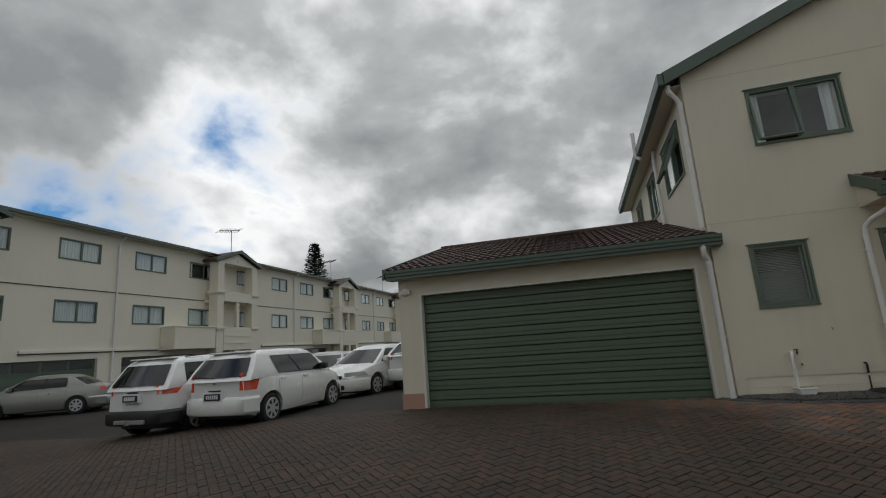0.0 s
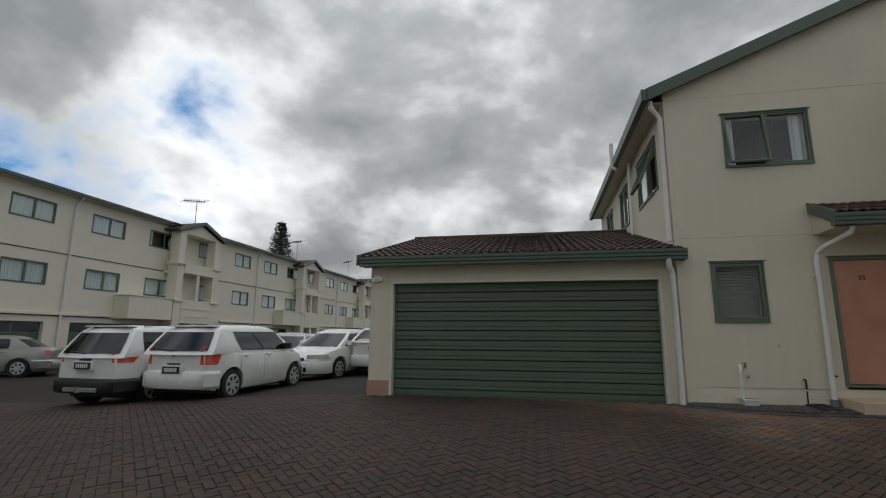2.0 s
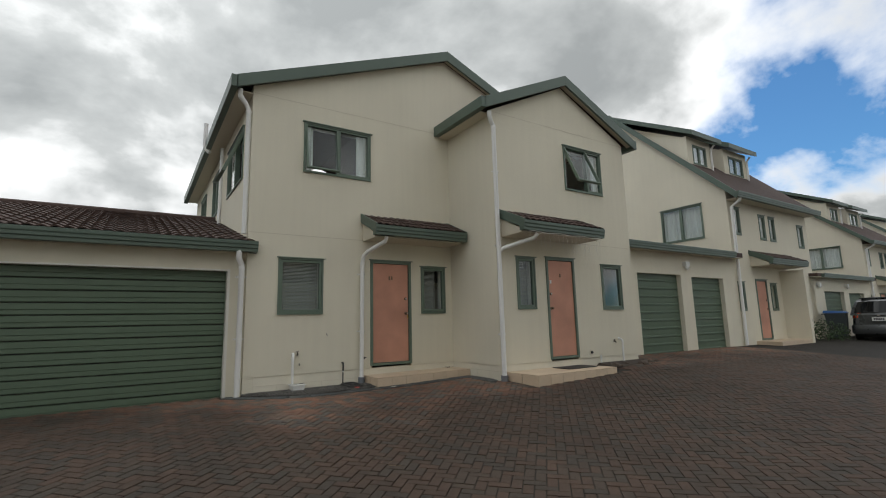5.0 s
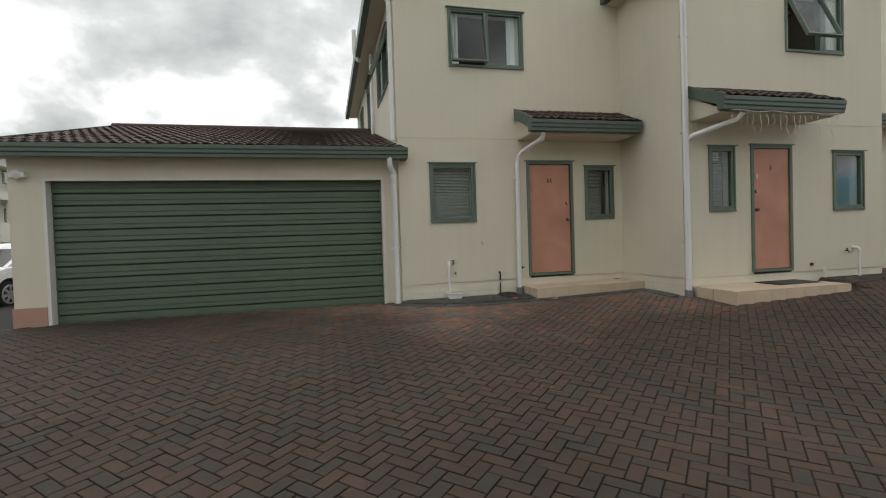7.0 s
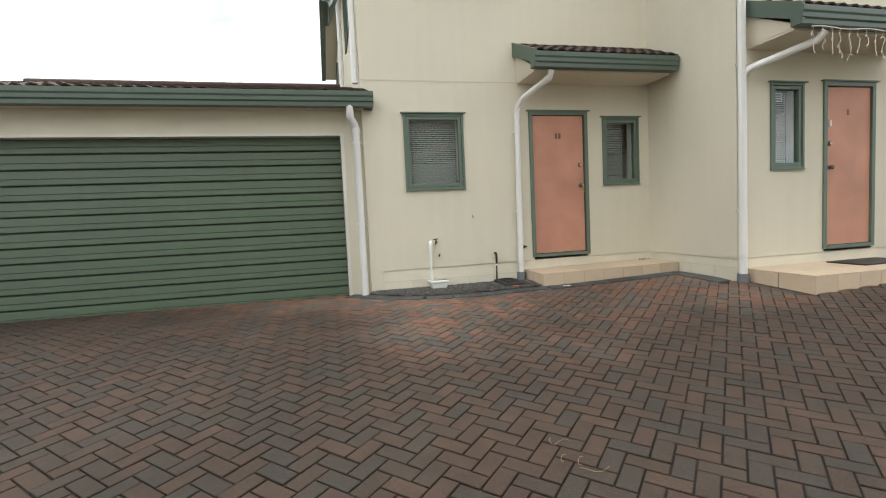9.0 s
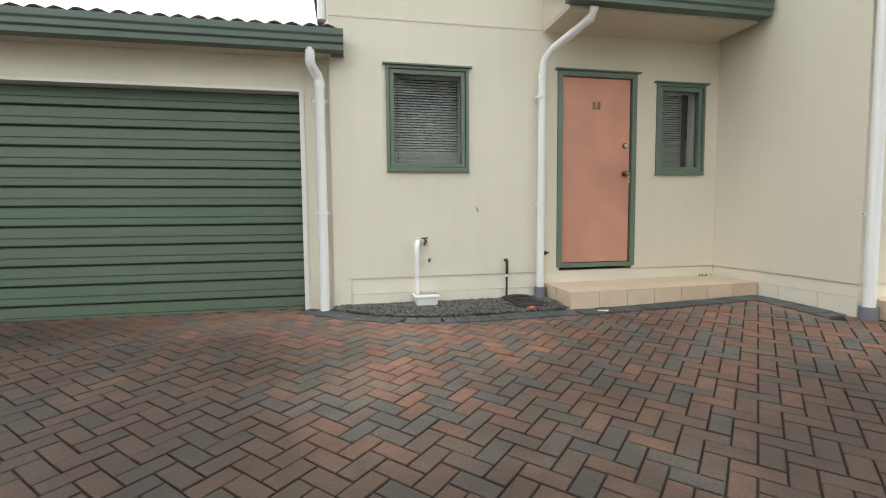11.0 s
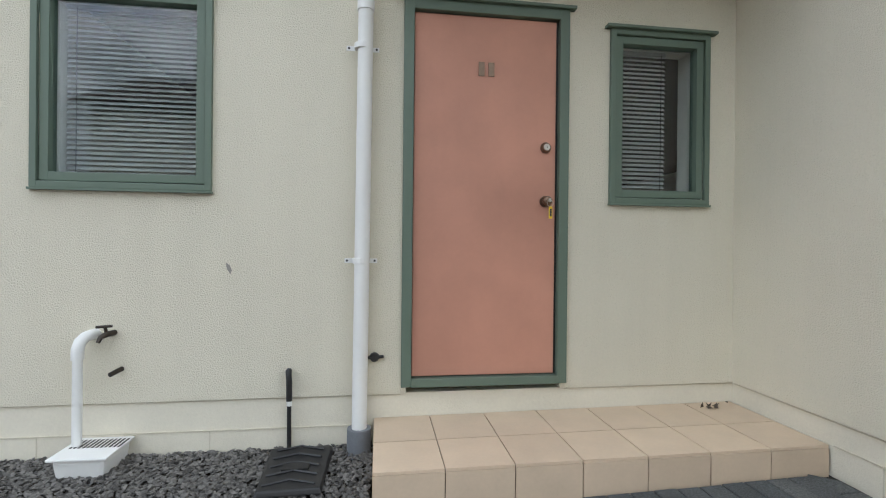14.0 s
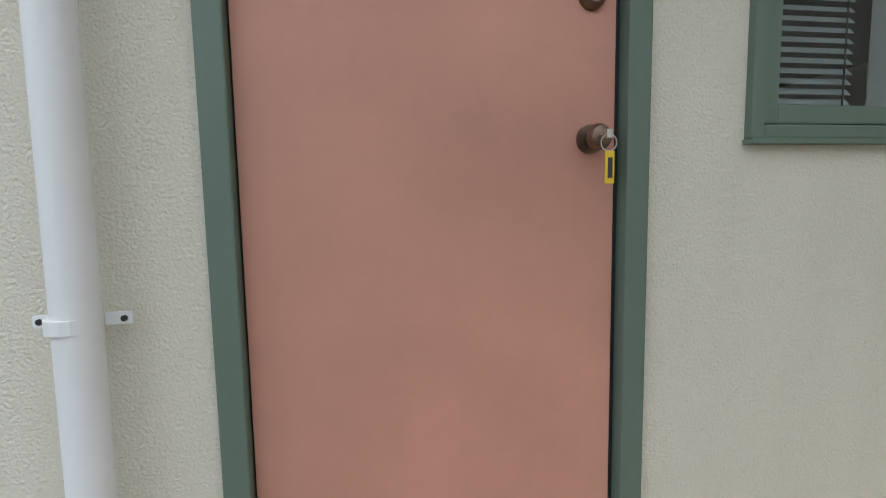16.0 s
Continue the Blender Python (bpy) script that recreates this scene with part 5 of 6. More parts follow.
SEDAN = dict(length=4.50, width=1.76, deck=[(0, 0.90), (0.08, 1.0), (0.75, 1.01), (3.2, 0.95), (3.4, 0.93), (4.0, 0.82), (4.35, 0.70), (4.5, 0.58)],
             cabin=((0.62, 1.30), (3.50, 2.55), (1.40, 1.41), (0.80, 0.58)), lights=[(0.22, 0.50, 0.10, 0.48), (0.525, 0.90, 0.505, 0.965)],
             wheels=(0.88, 3.52), wheel_r=0.31, hatch=False, rear=(0.20, 0.80, 0.92, 0.34), front=(0.55, 0.62, 0.74, 0.20), tail_plate=0.70)
vehicle("hatchback", "small white hatchback parked on the pavers", CARWHITE, stand(-7.20, 7.75, 88), **HATCH)
vehicle("suv", "white compact sport utility car with black lower trim", CARWHITE, stand(-9.05, 7.55, 88), **SUV)
vehicle("sedan", "white sedan with its nose towards the hatchback", CARWHITE, stand(-6.15, 16.5, -101), **SEDAN)
vehicle("sedan", "silver-beige older sedan parked before a garage door", CARSILVER, stand(-17.9, 14.5, 209), **{**SEDAN, "length": 4.4})
vehicle("suv", "white wagon parked beyond the garage", CARWHITE, stand(-5.05, 13.3, 88), **{**SUV, "black": False, "plate_dark": False, "cabin": ((0.05, 0.75), (3.2, 2.3), (1.42, 1.44), (0.80, 0.62))})
vehicle("suv", "dark grey wagon parked up the drive", CARGREY, stand(23.3, 5.5, 3), **{**SUV, "black": False, "plate_dark": False})
vehicle("hatchback", "blue-grey car parked behind the dark wagon", CARSILVER, stand(30.0, 4.6, 3), **HATCH)
vehicle("hatchback", "small car half hidden behind the white cars", CARSILVER, stand(-9.4, 17.5, -80), **HATCH)


def van(m):
    v = tagged(thing("van", (0, 0, 0), local=True), "white work van with blue and red lettering on its tail", "van", "parked cars")
    L, hw, H = 4.7, 0.85, 1.98
    prof = []                                            # half cross-section: y, z
    prof = [(0, 0.28), (hw - 0.05, 0.28), (hw, 0.40), (hw + 0.005, 0.95), (hw - 0.02, 1.15), (hw - 0.13, 1.80), (hw - 0.20, 1.91), (hw - 0.34, 1.965), (0, H)]
    ring0 = prof + [(-y, z) for y, z in prof[-2:0:-1]]
    st = [(0.0, 0.955, 0.0), (0.02, 0.985, 0.0), (0.07, 1, 0), (0.3, 1, 0), (3.4, 1, 0), (3.75, 0.99, -0.18), (4.35, 0.96, -0.80), (4.62, 0.93, -0.98), (4.7, 0.88, -1.1)]
    b = B()
    for x, sc, dz in st:
        lean = 0.10
        b.v += [(x + (lean * max(0, (z - 1.0)) if x < 0.2 else 0), y * sc, min(z * (0.5 + sc / 2) + 0.0, max(0.5, H + dz)) if z > 1 else z) for y, z in ring0]
    w = len(ring0)
    b.f = [(j * w + i, j * w + (i + 1) % w, (j + 1) * w + (i + 1) % w, (j + 1) * w + i) for j in range(len(st) - 1) for i in range(w)] + [tuple(range(w)), tuple(range((len(st) - 1) * w, len(st) * w))]
    part("body", b, CARWHITE, v, smooth=True)

    def onback(name, y0, y1, z0, z1, mat, parent, label="", d=0.01, bevel=0.0, inset=0.0):
        """A plate on the leaning tail; inset narrows its head."""
        def X(z):
            return 0.10 * max(0, z - 1.0)
        low = [(X(z0) - d, y0, z0), (X(z0) - d, y1, z0), (X(z0) + 0.03, y1, z0), (X(z0) + 0.03, y0, z0)]
        high = [(X(z1) - d, y0 + inset, z1), (X(z1) - d, y1 - inset, z1), (X(z1) + 0.03, y1 - inset, z1), (X(z1) + 0.03, y0 + inset, z1)]
        return part(name, B().hexa(low, high), mat, parent, label, bevel=bevel)
    door = onback("tail_door", -0.73, 0.73, 0.56, 1.88, CARWHITE, v, "white lifting tail door", d=0.006, bevel=0.02, inset=0.10)
    onback("rear_window", -0.72, 0.72, 1.19, 1.83, CARGLASS_DARK, v, "dark tinted rear window", d=0.012, bevel=0.014, inset=0.07)
    onback("inner_mirror", 0.30, 0.52, 1.55, 1.66, BLACK, v, "dark mirror behind the glass", d=0.014, bevel=0.004)
    onback("brake_lamp", -0.16, 0.16, 1.835, 1.87, LAMPRED, v, d=0.03, bevel=0.008)
    onback("handle_bar", -0.46, 0.46, 0.865, 0.925, BLACK, v, "black handle strip above the plate", d=0.03, bevel=0.012)
    pl = onback("number_plate", -0.20, 0.18, 0.69, 0.82, PLATE, v, "white number plate with dark bars", d=0.02)
    for k in range(6):
        onback("plate_bar", -0.16 + k * 0.053, -0.125 + k * 0.053, 0.73, 0.79, INK, pl, d=0.023)
    for s in (1, -1):
        lam = part("tail_lamp", B().hexa([(-0.012, s * 0.757, 0.70), (-0.005, s * 0.856, 0.70), (0.10, s * 0.860, 0.70), (0.10, s * 0.757, 0.70)], [(0.006, s * 0.800, 1.20), (0.012, s * 0.836, 1.20), (0.08, s * 0.842, 1.20), (0.08, s * 0.800, 1.20)]), LAMPDARK, v, "tall red tail lamp with clear section", bevel=0.02)
        part("clear_section", B().box(-0.016, 0.0, s * 0.772, s * 0.846, 0.80, 0.95), LAMPCLEAR, lam, bevel=0.005)
    part("bumper", B().box(-0.13, 0.25, -0.86, 0.86, 0.33, 0.545), BLACK, v, "black plastic step bumper", bevel=0.04)
    # lettering: the trade in words, names and numbers as bars
    onback("lettering_bar", 0.42, 0.62, 1.105, 1.15, INK, v, d=0.0085)
    font = bpy.data.curves.new("trade_lettering", "FONT")
    font.body, font.size, font.align_x, font.extrude = "COMMERCIAL CLEANING", 0.118, "RIGHT", 0.002
    font.offset = 0.0035
    font.materials.append(INKBLUE)
    tx = new("trade_lettering", font)
    tx.parent = v
    tx.matrix_basis = pose(-0.0085, -0.62, 1.0, 90, 0, -90)
    tx.scale = (0.80, 1, 1)
    tx["label"] = "blue capital lettering"
    font = bpy.data.curves.new("service_lettering", "FONT")
    font.body, font.size, font.align_x, font.extrude = "Cleaning Services Ltd", 0.080, "RIGHT", 0.0015
    font.materials.append(INK)
    ty2 = new("service_lettering", font)
    ty2.parent = v
    ty2.matrix_basis = pose(0.004, -0.62, 1.10, 90, 0, -90)
    ty2["label"] = "dark grey lettering"
    for k in range(10):
        gap = 0.04 * (k > 3) + 0.04 * (k > 6)
        a = 0.42 - (k * 0.072 + gap)
        onback("lettering_bar", a - 0.052, a, 0.575, 0.655, INKRED, v, d=0.0085)
    for wx in (0.95, 3.5):
        for s in (1, -1):
            ty = part("wheel", B().tube([(wx, s * 0.62, 0.33), (wx, s * 0.83, 0.33), (wx, s * 0.845, 0.33)], [0.33, 0.33, 0.29], 24), RUBBER, v, smooth=True)
            part("rim", B().tube([(wx, s * 0.84, 0.33), (wx, s * 0.85, 0.33)], 0.2, 16), ALLOY, ty)
    part("underside", B().box(0.2, 4.3, -0.7, 0.7, 0.2, 0.3), BLACK, v)
    part("lower_sill", B().box(0.05, 0.6, -0.84, 0.84, 0.24, 0.34), BLACK, v)
    v.matrix_basis = m
    return v


van(stand(-5.73, 1.11, 172))


# ---- tiled steps at the doors ----
def tiled_step(x0, x1, y0, y1, z0, z1, label, tw=0.297, climb=0.0):
    """climb: how much its far end in x stands higher, for each metre."""
    st = tagged(thing("door_step", ((x0 + x1) / 2, (y0 + y1) / 2, z0)), label, "step", "door steps")

    def slab(a, c, d, e, f, g):
        ps = ((a, d), (c, d), (c, e), (a, e))
        return B().hexa([(x, y, f + climb * (x - x0)) for x, y in ps], [(x, y, g + climb * (x - x0)) for x, y in ps])
    part("core", slab(x0 + 0.008, x1, y0 + 0.008, y1, z0 - 0.1, z1 - 0.006), GROUT, st)
    n = max(1, round((x1 - x0) / tw))
    w = (x1 - x0) / n
    d = y1 - y0
    rows = [(y0, y0 + d * 0.48), (y0 + d * 0.48, y1)]
    for i in range(n):
        for a, c in rows:
            part("tread_tile", slab(x0 + i * w + 0.0025, x0 + (i + 1) * w - 0.0025, a + 0.0025, c - 0.0025, z1 - 0.012, z1), STEPTILE, st)
        part("riser_tile", slab(x0 + i * w + 0.0025, x0 + (i + 1) * w - 0.0025, y0, y0 + 0.01, z0 - 0.06, z1 - 0.014), STEPTILE, st)
    for a, c in rows:
        part("side_tile", slab(x0, x0 + 0.01, a + 0.011, c - 0.0025, z0 - 0.06, z1 - 0.014), STEPTILE, st)
    return st


tiled_step(4.41, 6.495, 7.58, W + 0.012, 0.30, 0.480, "low beige tiled step below the terracotta door", climb=0.010)
tiled_step(6.62, 8.75, 5.74, BAY + 0.012, 0.34, 0.49, "low beige tiled step below the second door")
tagged(part("doormat", B().box(7.75, 8.55, 6.05, 6.5, 0.492, 0.507), BLACK, None, bevel=0.004), "worn dark grey doormat on the tiled step", "doormat")

# ---- gravel bed ----
rngg = random.Random(5)
bed = B()
gx = [2.20, 2.5, 2.8, 3.2, 3.6, 4.0, 4.40]
gy = [8.12, 7.86, 7.67, 7.585, 7.58, 7.60, 7.60]
bed.add([(x, y, ground_z(x, y) - 0.004) for x, y in zip(gx, gy)] + [(x, 8.22, 0.315) for x in gx], [(i, i + 1, i + 8, i + 7) for i in range(6)])
tagged(part("gravel_bed", bed, SOIL), "dark soil under the gravel strip", "gravel bed", kind="structure")
gv = B()
for _ in range(8000):
    x = rngg.uniform(2.22, 4.40)
    lo = np.interp(x, gx, gy)
    y = rngg.uniform(lo + 0.004, 8.20)
    z = ground_z(x, y) + 0.012 + 0.02 * smooth01((y - lo) / 0.2) + rngg.uniform(0.0, 0.016)
    r = rngg.uniform(0.006, 0.0135)
    q = Euler((rngg.uniform(-0.6, 0.6), rngg.uniform(-0.6, 0.6), rngg.uniform(0, 6))).to_matrix()
    o = len(gv.v)
    gv.v += [tuple(Vector((x, y, z)) + q @ Vector((p[0] * r * 1.5, p[1] * r, p[2] * r * 0.6))) for p in ((1, 0.2, 0), (0.3, 1, 0), (-0.9, 0.4, 0), (-0.6, -0.9, 0), (0.6, -0.8, 0), (0.1, 0.1, 1), (0.0, 0.0, -1))]
    gv.f += [(o + i, o + (i + 1) % 5, o + 5) for i in range(5)] + [(o + (i + 1) % 5, o + i, o + 6) for i in range(5)]
gm = bpy.data.meshes.new("gravel")
gm.from_pydata(gv.v, [], gv.f)
gm.materials.append(GRAVEL)
tagged(new("gravel", gm), "grey flat gravel chips in a strip along the wall", "gravel", kind="stuff")

# ---- fittings at the foot of the wall ----
trap = tagged(thing("gully_trap", (3.105, 8.08, 0.3)), "white plastic drain gully with a slotted lid on the gravel", "drain")
low = [(3.010, 7.985, 0.29), (3.200, 7.985, 0.29), (3.200, 8.19, 0.29), (3.010, 8.19, 0.29)]
high = [(2.993, 7.965, 0.425), (3.217, 7.965, 0.425), (3.217, 8.20, 0.425), (2.993, 8.20, 0.425)]
part("basin", B().hexa(low, high), PVC, trap, bevel=0.02)
part("rim", B().box(2.979, 3.231, 7.95, 8.205, 0.425, 0.437), PVC, trap, bevel=0.005)
sl = B()
for k in range(12):
    sl.box(3.006 + k * 0.019, 3.015 + k * 0.019, 8.07, 8.17, 0.4375, 0.439)
part("slot", sl, BLACK, trap)
waste = tagged(thing("waste_pipe", (3.024, 8.1, 0.43)), "white waste pipe bending out of the wall", "pipe")
part("pipe", B().tube([(3.024, 8.10, 0.44), (3.024, 8.10, 0.845)], 0.021, 14), PVC, waste, smooth=True)
part("elbow", B().tube([(3.024, 8.10, 0.845), (3.024, 8.10, 0.895), (3.029, 8.11, 0.927), (3.037, 8.135, 0.945), (3.046, 8.17, 0.95), (3.051, 8.20, 0.95)], 0.0265, 14), PVC, waste, smooth=True)


def tap(x, y, z, body=True):
    t = tagged(thing("garden_tap", (x, y, z)), "tarnished brass garden tap on the wall", "tap", "wall taps")
    if body:
        part("spout", B().tube([(x + 0.02, y, z), (x + 0.01, y - 0.05, z), (x - 0.005, y - 0.075, z - 0.01), (x - 0.012, y - 0.085, z - 0.035)], [0.014, 0.014, 0.012, 0.009], 10), TAPBRASS, t, smooth=True)
        part("handle", B().tube([(x + 0.005, y - 0.045, z), (x + 0.002, y - 0.05, z + 0.035)], 0.008, 8).tube([(x - 0.035, y - 0.06, z + 0.036), (x + 0.03, y - 0.04, z + 0.038)], 0.007, 8), TAPBRASS, t, smooth=True)
    else:
        part("stub", B().tube([(x + 0.015, y, z + 0.005), (x - 0.005, y - 0.07, z - 0.008)], 0.0115, 12), TAPBRASS, t, smooth=True)
        part("bore", B().tube([(x - 0.005, y - 0.0705, z - 0.008), (x - 0.0053, y - 0.0715, z - 0.0082)], 0.008, 12), BLACK, t)


tap(3.115, 8.2, 0.955)
tap(3.155, 8.2, 0.77, False)
tap(9.80, 6.6, 0.94)
waste = tagged(thing("waste_pipe", (10.02, 6.5, 0.4)), "white waste pipe bending out of the bay wall", "pipe")
part("pipe", B().tube([(10.02, 6.52, 0.40), (10.02, 6.52, 0.92)], 0.021, 14), PVC, waste, smooth=True)
part("elbow", B().tube([(10.02, 6.52, 0.92), (10.02, 6.525, 0.96), (10.0, 6.55, 0.985), (9.98, 6.6, 0.99)], 0.0265, 14), PVC, waste, smooth=True)
stub = tagged(thing("vent_stub", (9.30, 6.57, 0.5)), "short white pipe end by the step", "pipe")
part("pipe", B().tube([(9.30, 6.56, 0.42), (9.30, 6.56, 0.66)], 0.018, 12), PVC, stub, smooth=True)
cable = tagged(thing("cable_conduit", (3.98, 8.17, 0.3)), "black cable standing out of the gravel by the wall", "cable")
part("cable", B().tube([(3.98, 8.175, 0.29), (3.98, 8.165, 0.60)], 0.011, 10), BLACK, cable, smooth=True)
part("white_tie", B().tube([(3.98, 8.166, 0.575), (3.98, 8.164, 0.60)], 0.0135, 10), PVC, cable)
part("bent_head", B().tube([(3.98, 8.164, 0.60), (3.98, 8.158, 0.70), (3.978, 8.155, 0.735), (3.975, 8.165, 0.75), (3.972, 8.198, 0.745)], 0.015, 10), BLACK, cable, smooth=True)
cover = tagged(thing("toby_cover", (4.05, 7.92, 0.32)), "black ribbed plastic meter cover lying on the gravel", "cover")
part("plate", B().hexa([(3.92, 7.69, 0.345), (4.20, 7.70, 0.345), (4.21, 8.12, 0.355), (3.90, 8.11, 0.355)], [(3.93, 7.70, 0.372), (4.19, 7.71, 0.372), (4.20, 8.11, 0.386), (3.91, 8.10, 0.386)]), BLACK, cover, bevel=0.008)
rb = B()
for k in range(5):
    for s in (1, -1):
        y = 7.74 + k * 0.08
        z = 0.376 + k * 0.0032
        rb.tube([(4.055 - s * 0.11, y, z), (4.055, y + 0.04, z + 0.003), (4.055 + s * 0.11, y, z)], 0.005, 4)
part("tread_rib", rb, BLACK, cover)
part("name_plate", B().box(4.0, 4.12, 7.86, 7.93, 0.372, 0.387), BLACK, cover)
toy = tagged(part("plastic_toy", B().tube([(4.05, 7.655, 0.33), (4.05, 7.655, 0.345), (4.05, 7.655, 0.352)], [0.022, 0.026, 0.012], 10).tube([(4.075, 7.66, 0.335), (4.09, 7.65, 0.348)], 0.008, 6).tube([(4.025, 7.66, 0.335), (4.012, 7.65, 0.348)], 0.008, 6), material("orange_plastic", (0.66, 0.10, 0.07), 0.4), None, smooth=True), "tiny orange plastic toy on the edge of the gravel", "toy")
paper = B()
px, py = 4.66, 7.42
rim = [(0.035 + 0.03 * (k % 2) + rngg.uniform(0, 0.02), k * math.tau / 9) for k in range(9)]
pv = [(px + 1.2 * r * math.cos(a), py + 0.6 * r * math.sin(a), ground_z(px, py) + 0.0145 + rngg.uniform(0, 0.004)) for r, a in rim]
paper.add([(px, py, ground_z(px, py) + 0.018)] + pv, [(0, k + 1, (k + 1) % 9 + 1) for k in range(9)])
tagged(part("paper_scrap", paper, WHITE), "torn scrap of white paper on the edging", "litter")
lv = B()
for k in range(18):
    x = rngg.choice((rngg.uniform(2.5, 2.95), rngg.uniform(3.3, 3.9), rngg.uniform(6.2, 6.46)))
    y = rngg.uniform(8.10, 8.18)
    z = 0.33 if x < 4.4 else 0.484 + 0.010 * (x - 4.41)
    a, r = rngg.uniform(0, 6), rngg.uniform(0.012, 0.026)
    lv.add([(x + r * math.cos(a), y + r * math.sin(a), z + rngg.uniform(0, 0.03)), (x - r * math.sin(a) * 0.5, y + r * math.cos(a) * 0.5, z + 0.01), (x - r * math.cos(a), y - r * math.sin(a), z + rngg.uniform(0, 0.04)), (x + r * math.sin(a) * 0.5, y - r * math.cos(a) * 0.5, z)], [(0, 1, 2, 3)])
tagged(part("dead_leaves", lv, BARK), "brown dead leaves along the foot of the wall", "leaves", kind="stuff")
stop = tagged(thing("door_stop", (4.42, 8.2, 0.82)), "black round door catch screwed to the wall", "door stop")
part("base", B().tube([(4.41, 8.198, 0.808), (4.41, 8.185, 0.808), (4.41, 8.18, 0.808)], [0.026, 0.024, 0.018], 16), BLACK, stop, smooth=True)
part("arm", B().tube([(4.365, 8.188, 0.806), (4.458, 8.188, 0.812)], 0.009, 8), BLACK, stop)
tagged(part("wall_socket", B().tube([(9.05, 6.598, 0.73), (9.05, 6.57, 0.73)], 0.028, 12), BLACK), "black round vent on the wall", "vent")
chip = B().add([(3.655, W - 0.003, 1.305), (3.675, W - 0.003, 1.29), (3.685, W - 0.003, 1.265), (3.678, W - 0.003, 1.245), (3.668, W - 0.003, 1.26), (3.66, W - 0.003, 1.275)], [(0, 1, 2, 3, 4, 5)])
tagged(part("wall_chip", chip, material("bare_render", (0.30, 0.28, 0.25), 0.9)), "small chip in the stucco", "wall mark")

# door furniture
num = tagged(thing("door_number", (5.0, 8.2, 2.34)), "two dark metal bars where the number stands", "number")
for u in (4.975, 5.03):
    part("bar", B().box(u - 0.016, u + 0.016, W + 0.002, W + 0.008, 2.335, 2.41), BRONZE, num)
num = tagged(thing("door_number", (8.23, 6.6, 2.36)), "dark metal bar where the number stands", "number")
part("bar", B().box(8.215, 8.245, BAY + 0.002, BAY + 0.008, 2.34, 2.41), BRONZE, num)
keys = tagged(thing("key_ring", (5.342, 8.14, 1.65)), "key in the knob with a yellow plastic tag", "keys")
part("key", B().tube([(5.342, 8.146, 1.655), (5.342, 8.128, 1.655)], 0.006, 8).box(5.336, 5.348, 8.115, 8.13, 1.647, 1.664), CHROME, keys)
part("ring", B().tube([(5.344 + 0.017 * math.cos(k * math.tau / 16), 8.122, 1.638 + 0.017 * math.sin(k * math.tau / 16)) for k in range(17)], 0.0016, 6), CHROME, keys)
part("tag", B().box(5.336, 5.356, 8.119, 8.124, 1.555, 1.622), YELLOW, keys, "yellow key tag", bevel=0.003)
part("tag_window", B().box(5.341, 5.351, 8.1182, 8.119, 1.567, 1.608), INK, keys)
notice = tagged(thing("notice", (7.14, 6.64, 2.56)), "small white notice with dark lines on the window", "notice")
part("sheet", B().box(7.07, 7.21, BAY + 0.034, BAY + 0.038, 2.50, 2.61), PLATE, notice)
for z in (2.585, 2.555, 2.525):
    part("line", B().box(7.085, 7.195, BAY + 0.0325, BAY + 0.0338, z - 0.008, z + 0.008), INK, notice)
tagged(part("door_sensor", B().box(7.91, 7.945, BAY - 0.012, BAY + 0.008, 2.20, 2.27), PVC, None, bevel=0.004), "small white sensor on the door", "sensor")

# icicle lights under the second canopy
ice = tagged(thing("icicle_lights", (7.7, 5.9, 3.1)), "string of unlit icicle lights hanging from the canopy gutter", "string lights")
part("string", B().tube([(6.75 + 0.1 * k, 5.90, 3.10 + 0.01 * math.sin(k)) for k in range(21)], 0.006, 5), WHITE, ice)
for k in range(17):
    x = 6.78 + 0.122 * k
    drop = rngg.uniform(0.12, 0.42)
    p = [(x, 5.90, 3.10)]
    m = max(3, int(drop / 0.05))
    for j in range(1, m + 1):
        p.append((x + rngg.uniform(-0.02, 0.02), 5.90 + rngg.uniform(-0.015, 0.015), 3.10 - drop * j / m))
    b = B().tube(p, 0.0028, 4)
    for q in p[1:]:
        b.tube([q, (q[0] + rngg.uniform(-0.03, 0.03), q[1], q[2] - 0.03)], 0.004, 4)
    part("strand", b, WHITE, ice)

# planting pocket and litter by the bay
pk = tagged(thing("planting_pocket", (10.0, 6.2, 0.4)), "rough pocket of soil and stones at the foot of the wall", "planting")
part("soil", B().hexa([(9.15, 6.0, 0.36), (10.9, 6.25, 0.40), (10.9, 6.62, 0.42), (9.15, 6.62, 0.40)], [(9.25, 6.1, 0.44), (10.8, 6.3, 0.46), (10.8, 6.6, 0.50), (9.25, 6.6, 0.50)]), SOIL, pk, bevel=0.03)
for k in range(14):
    x, y = rngg.uniform(9.2, 10.8), rngg.uniform(6.05, 6.35)
    r = rngg.uniform(0.05, 0.10)
    part("stone", B().tube([(x - r, y, 0.44), (x - r * 0.5, y, 0.45), (x + r * 0.5, y, 0.455), (x + r, y, 0.44)], [r * 0.3, r * 0.7, r * 0.65, r * 0.25], 7), BARK, pk, smooth=True)


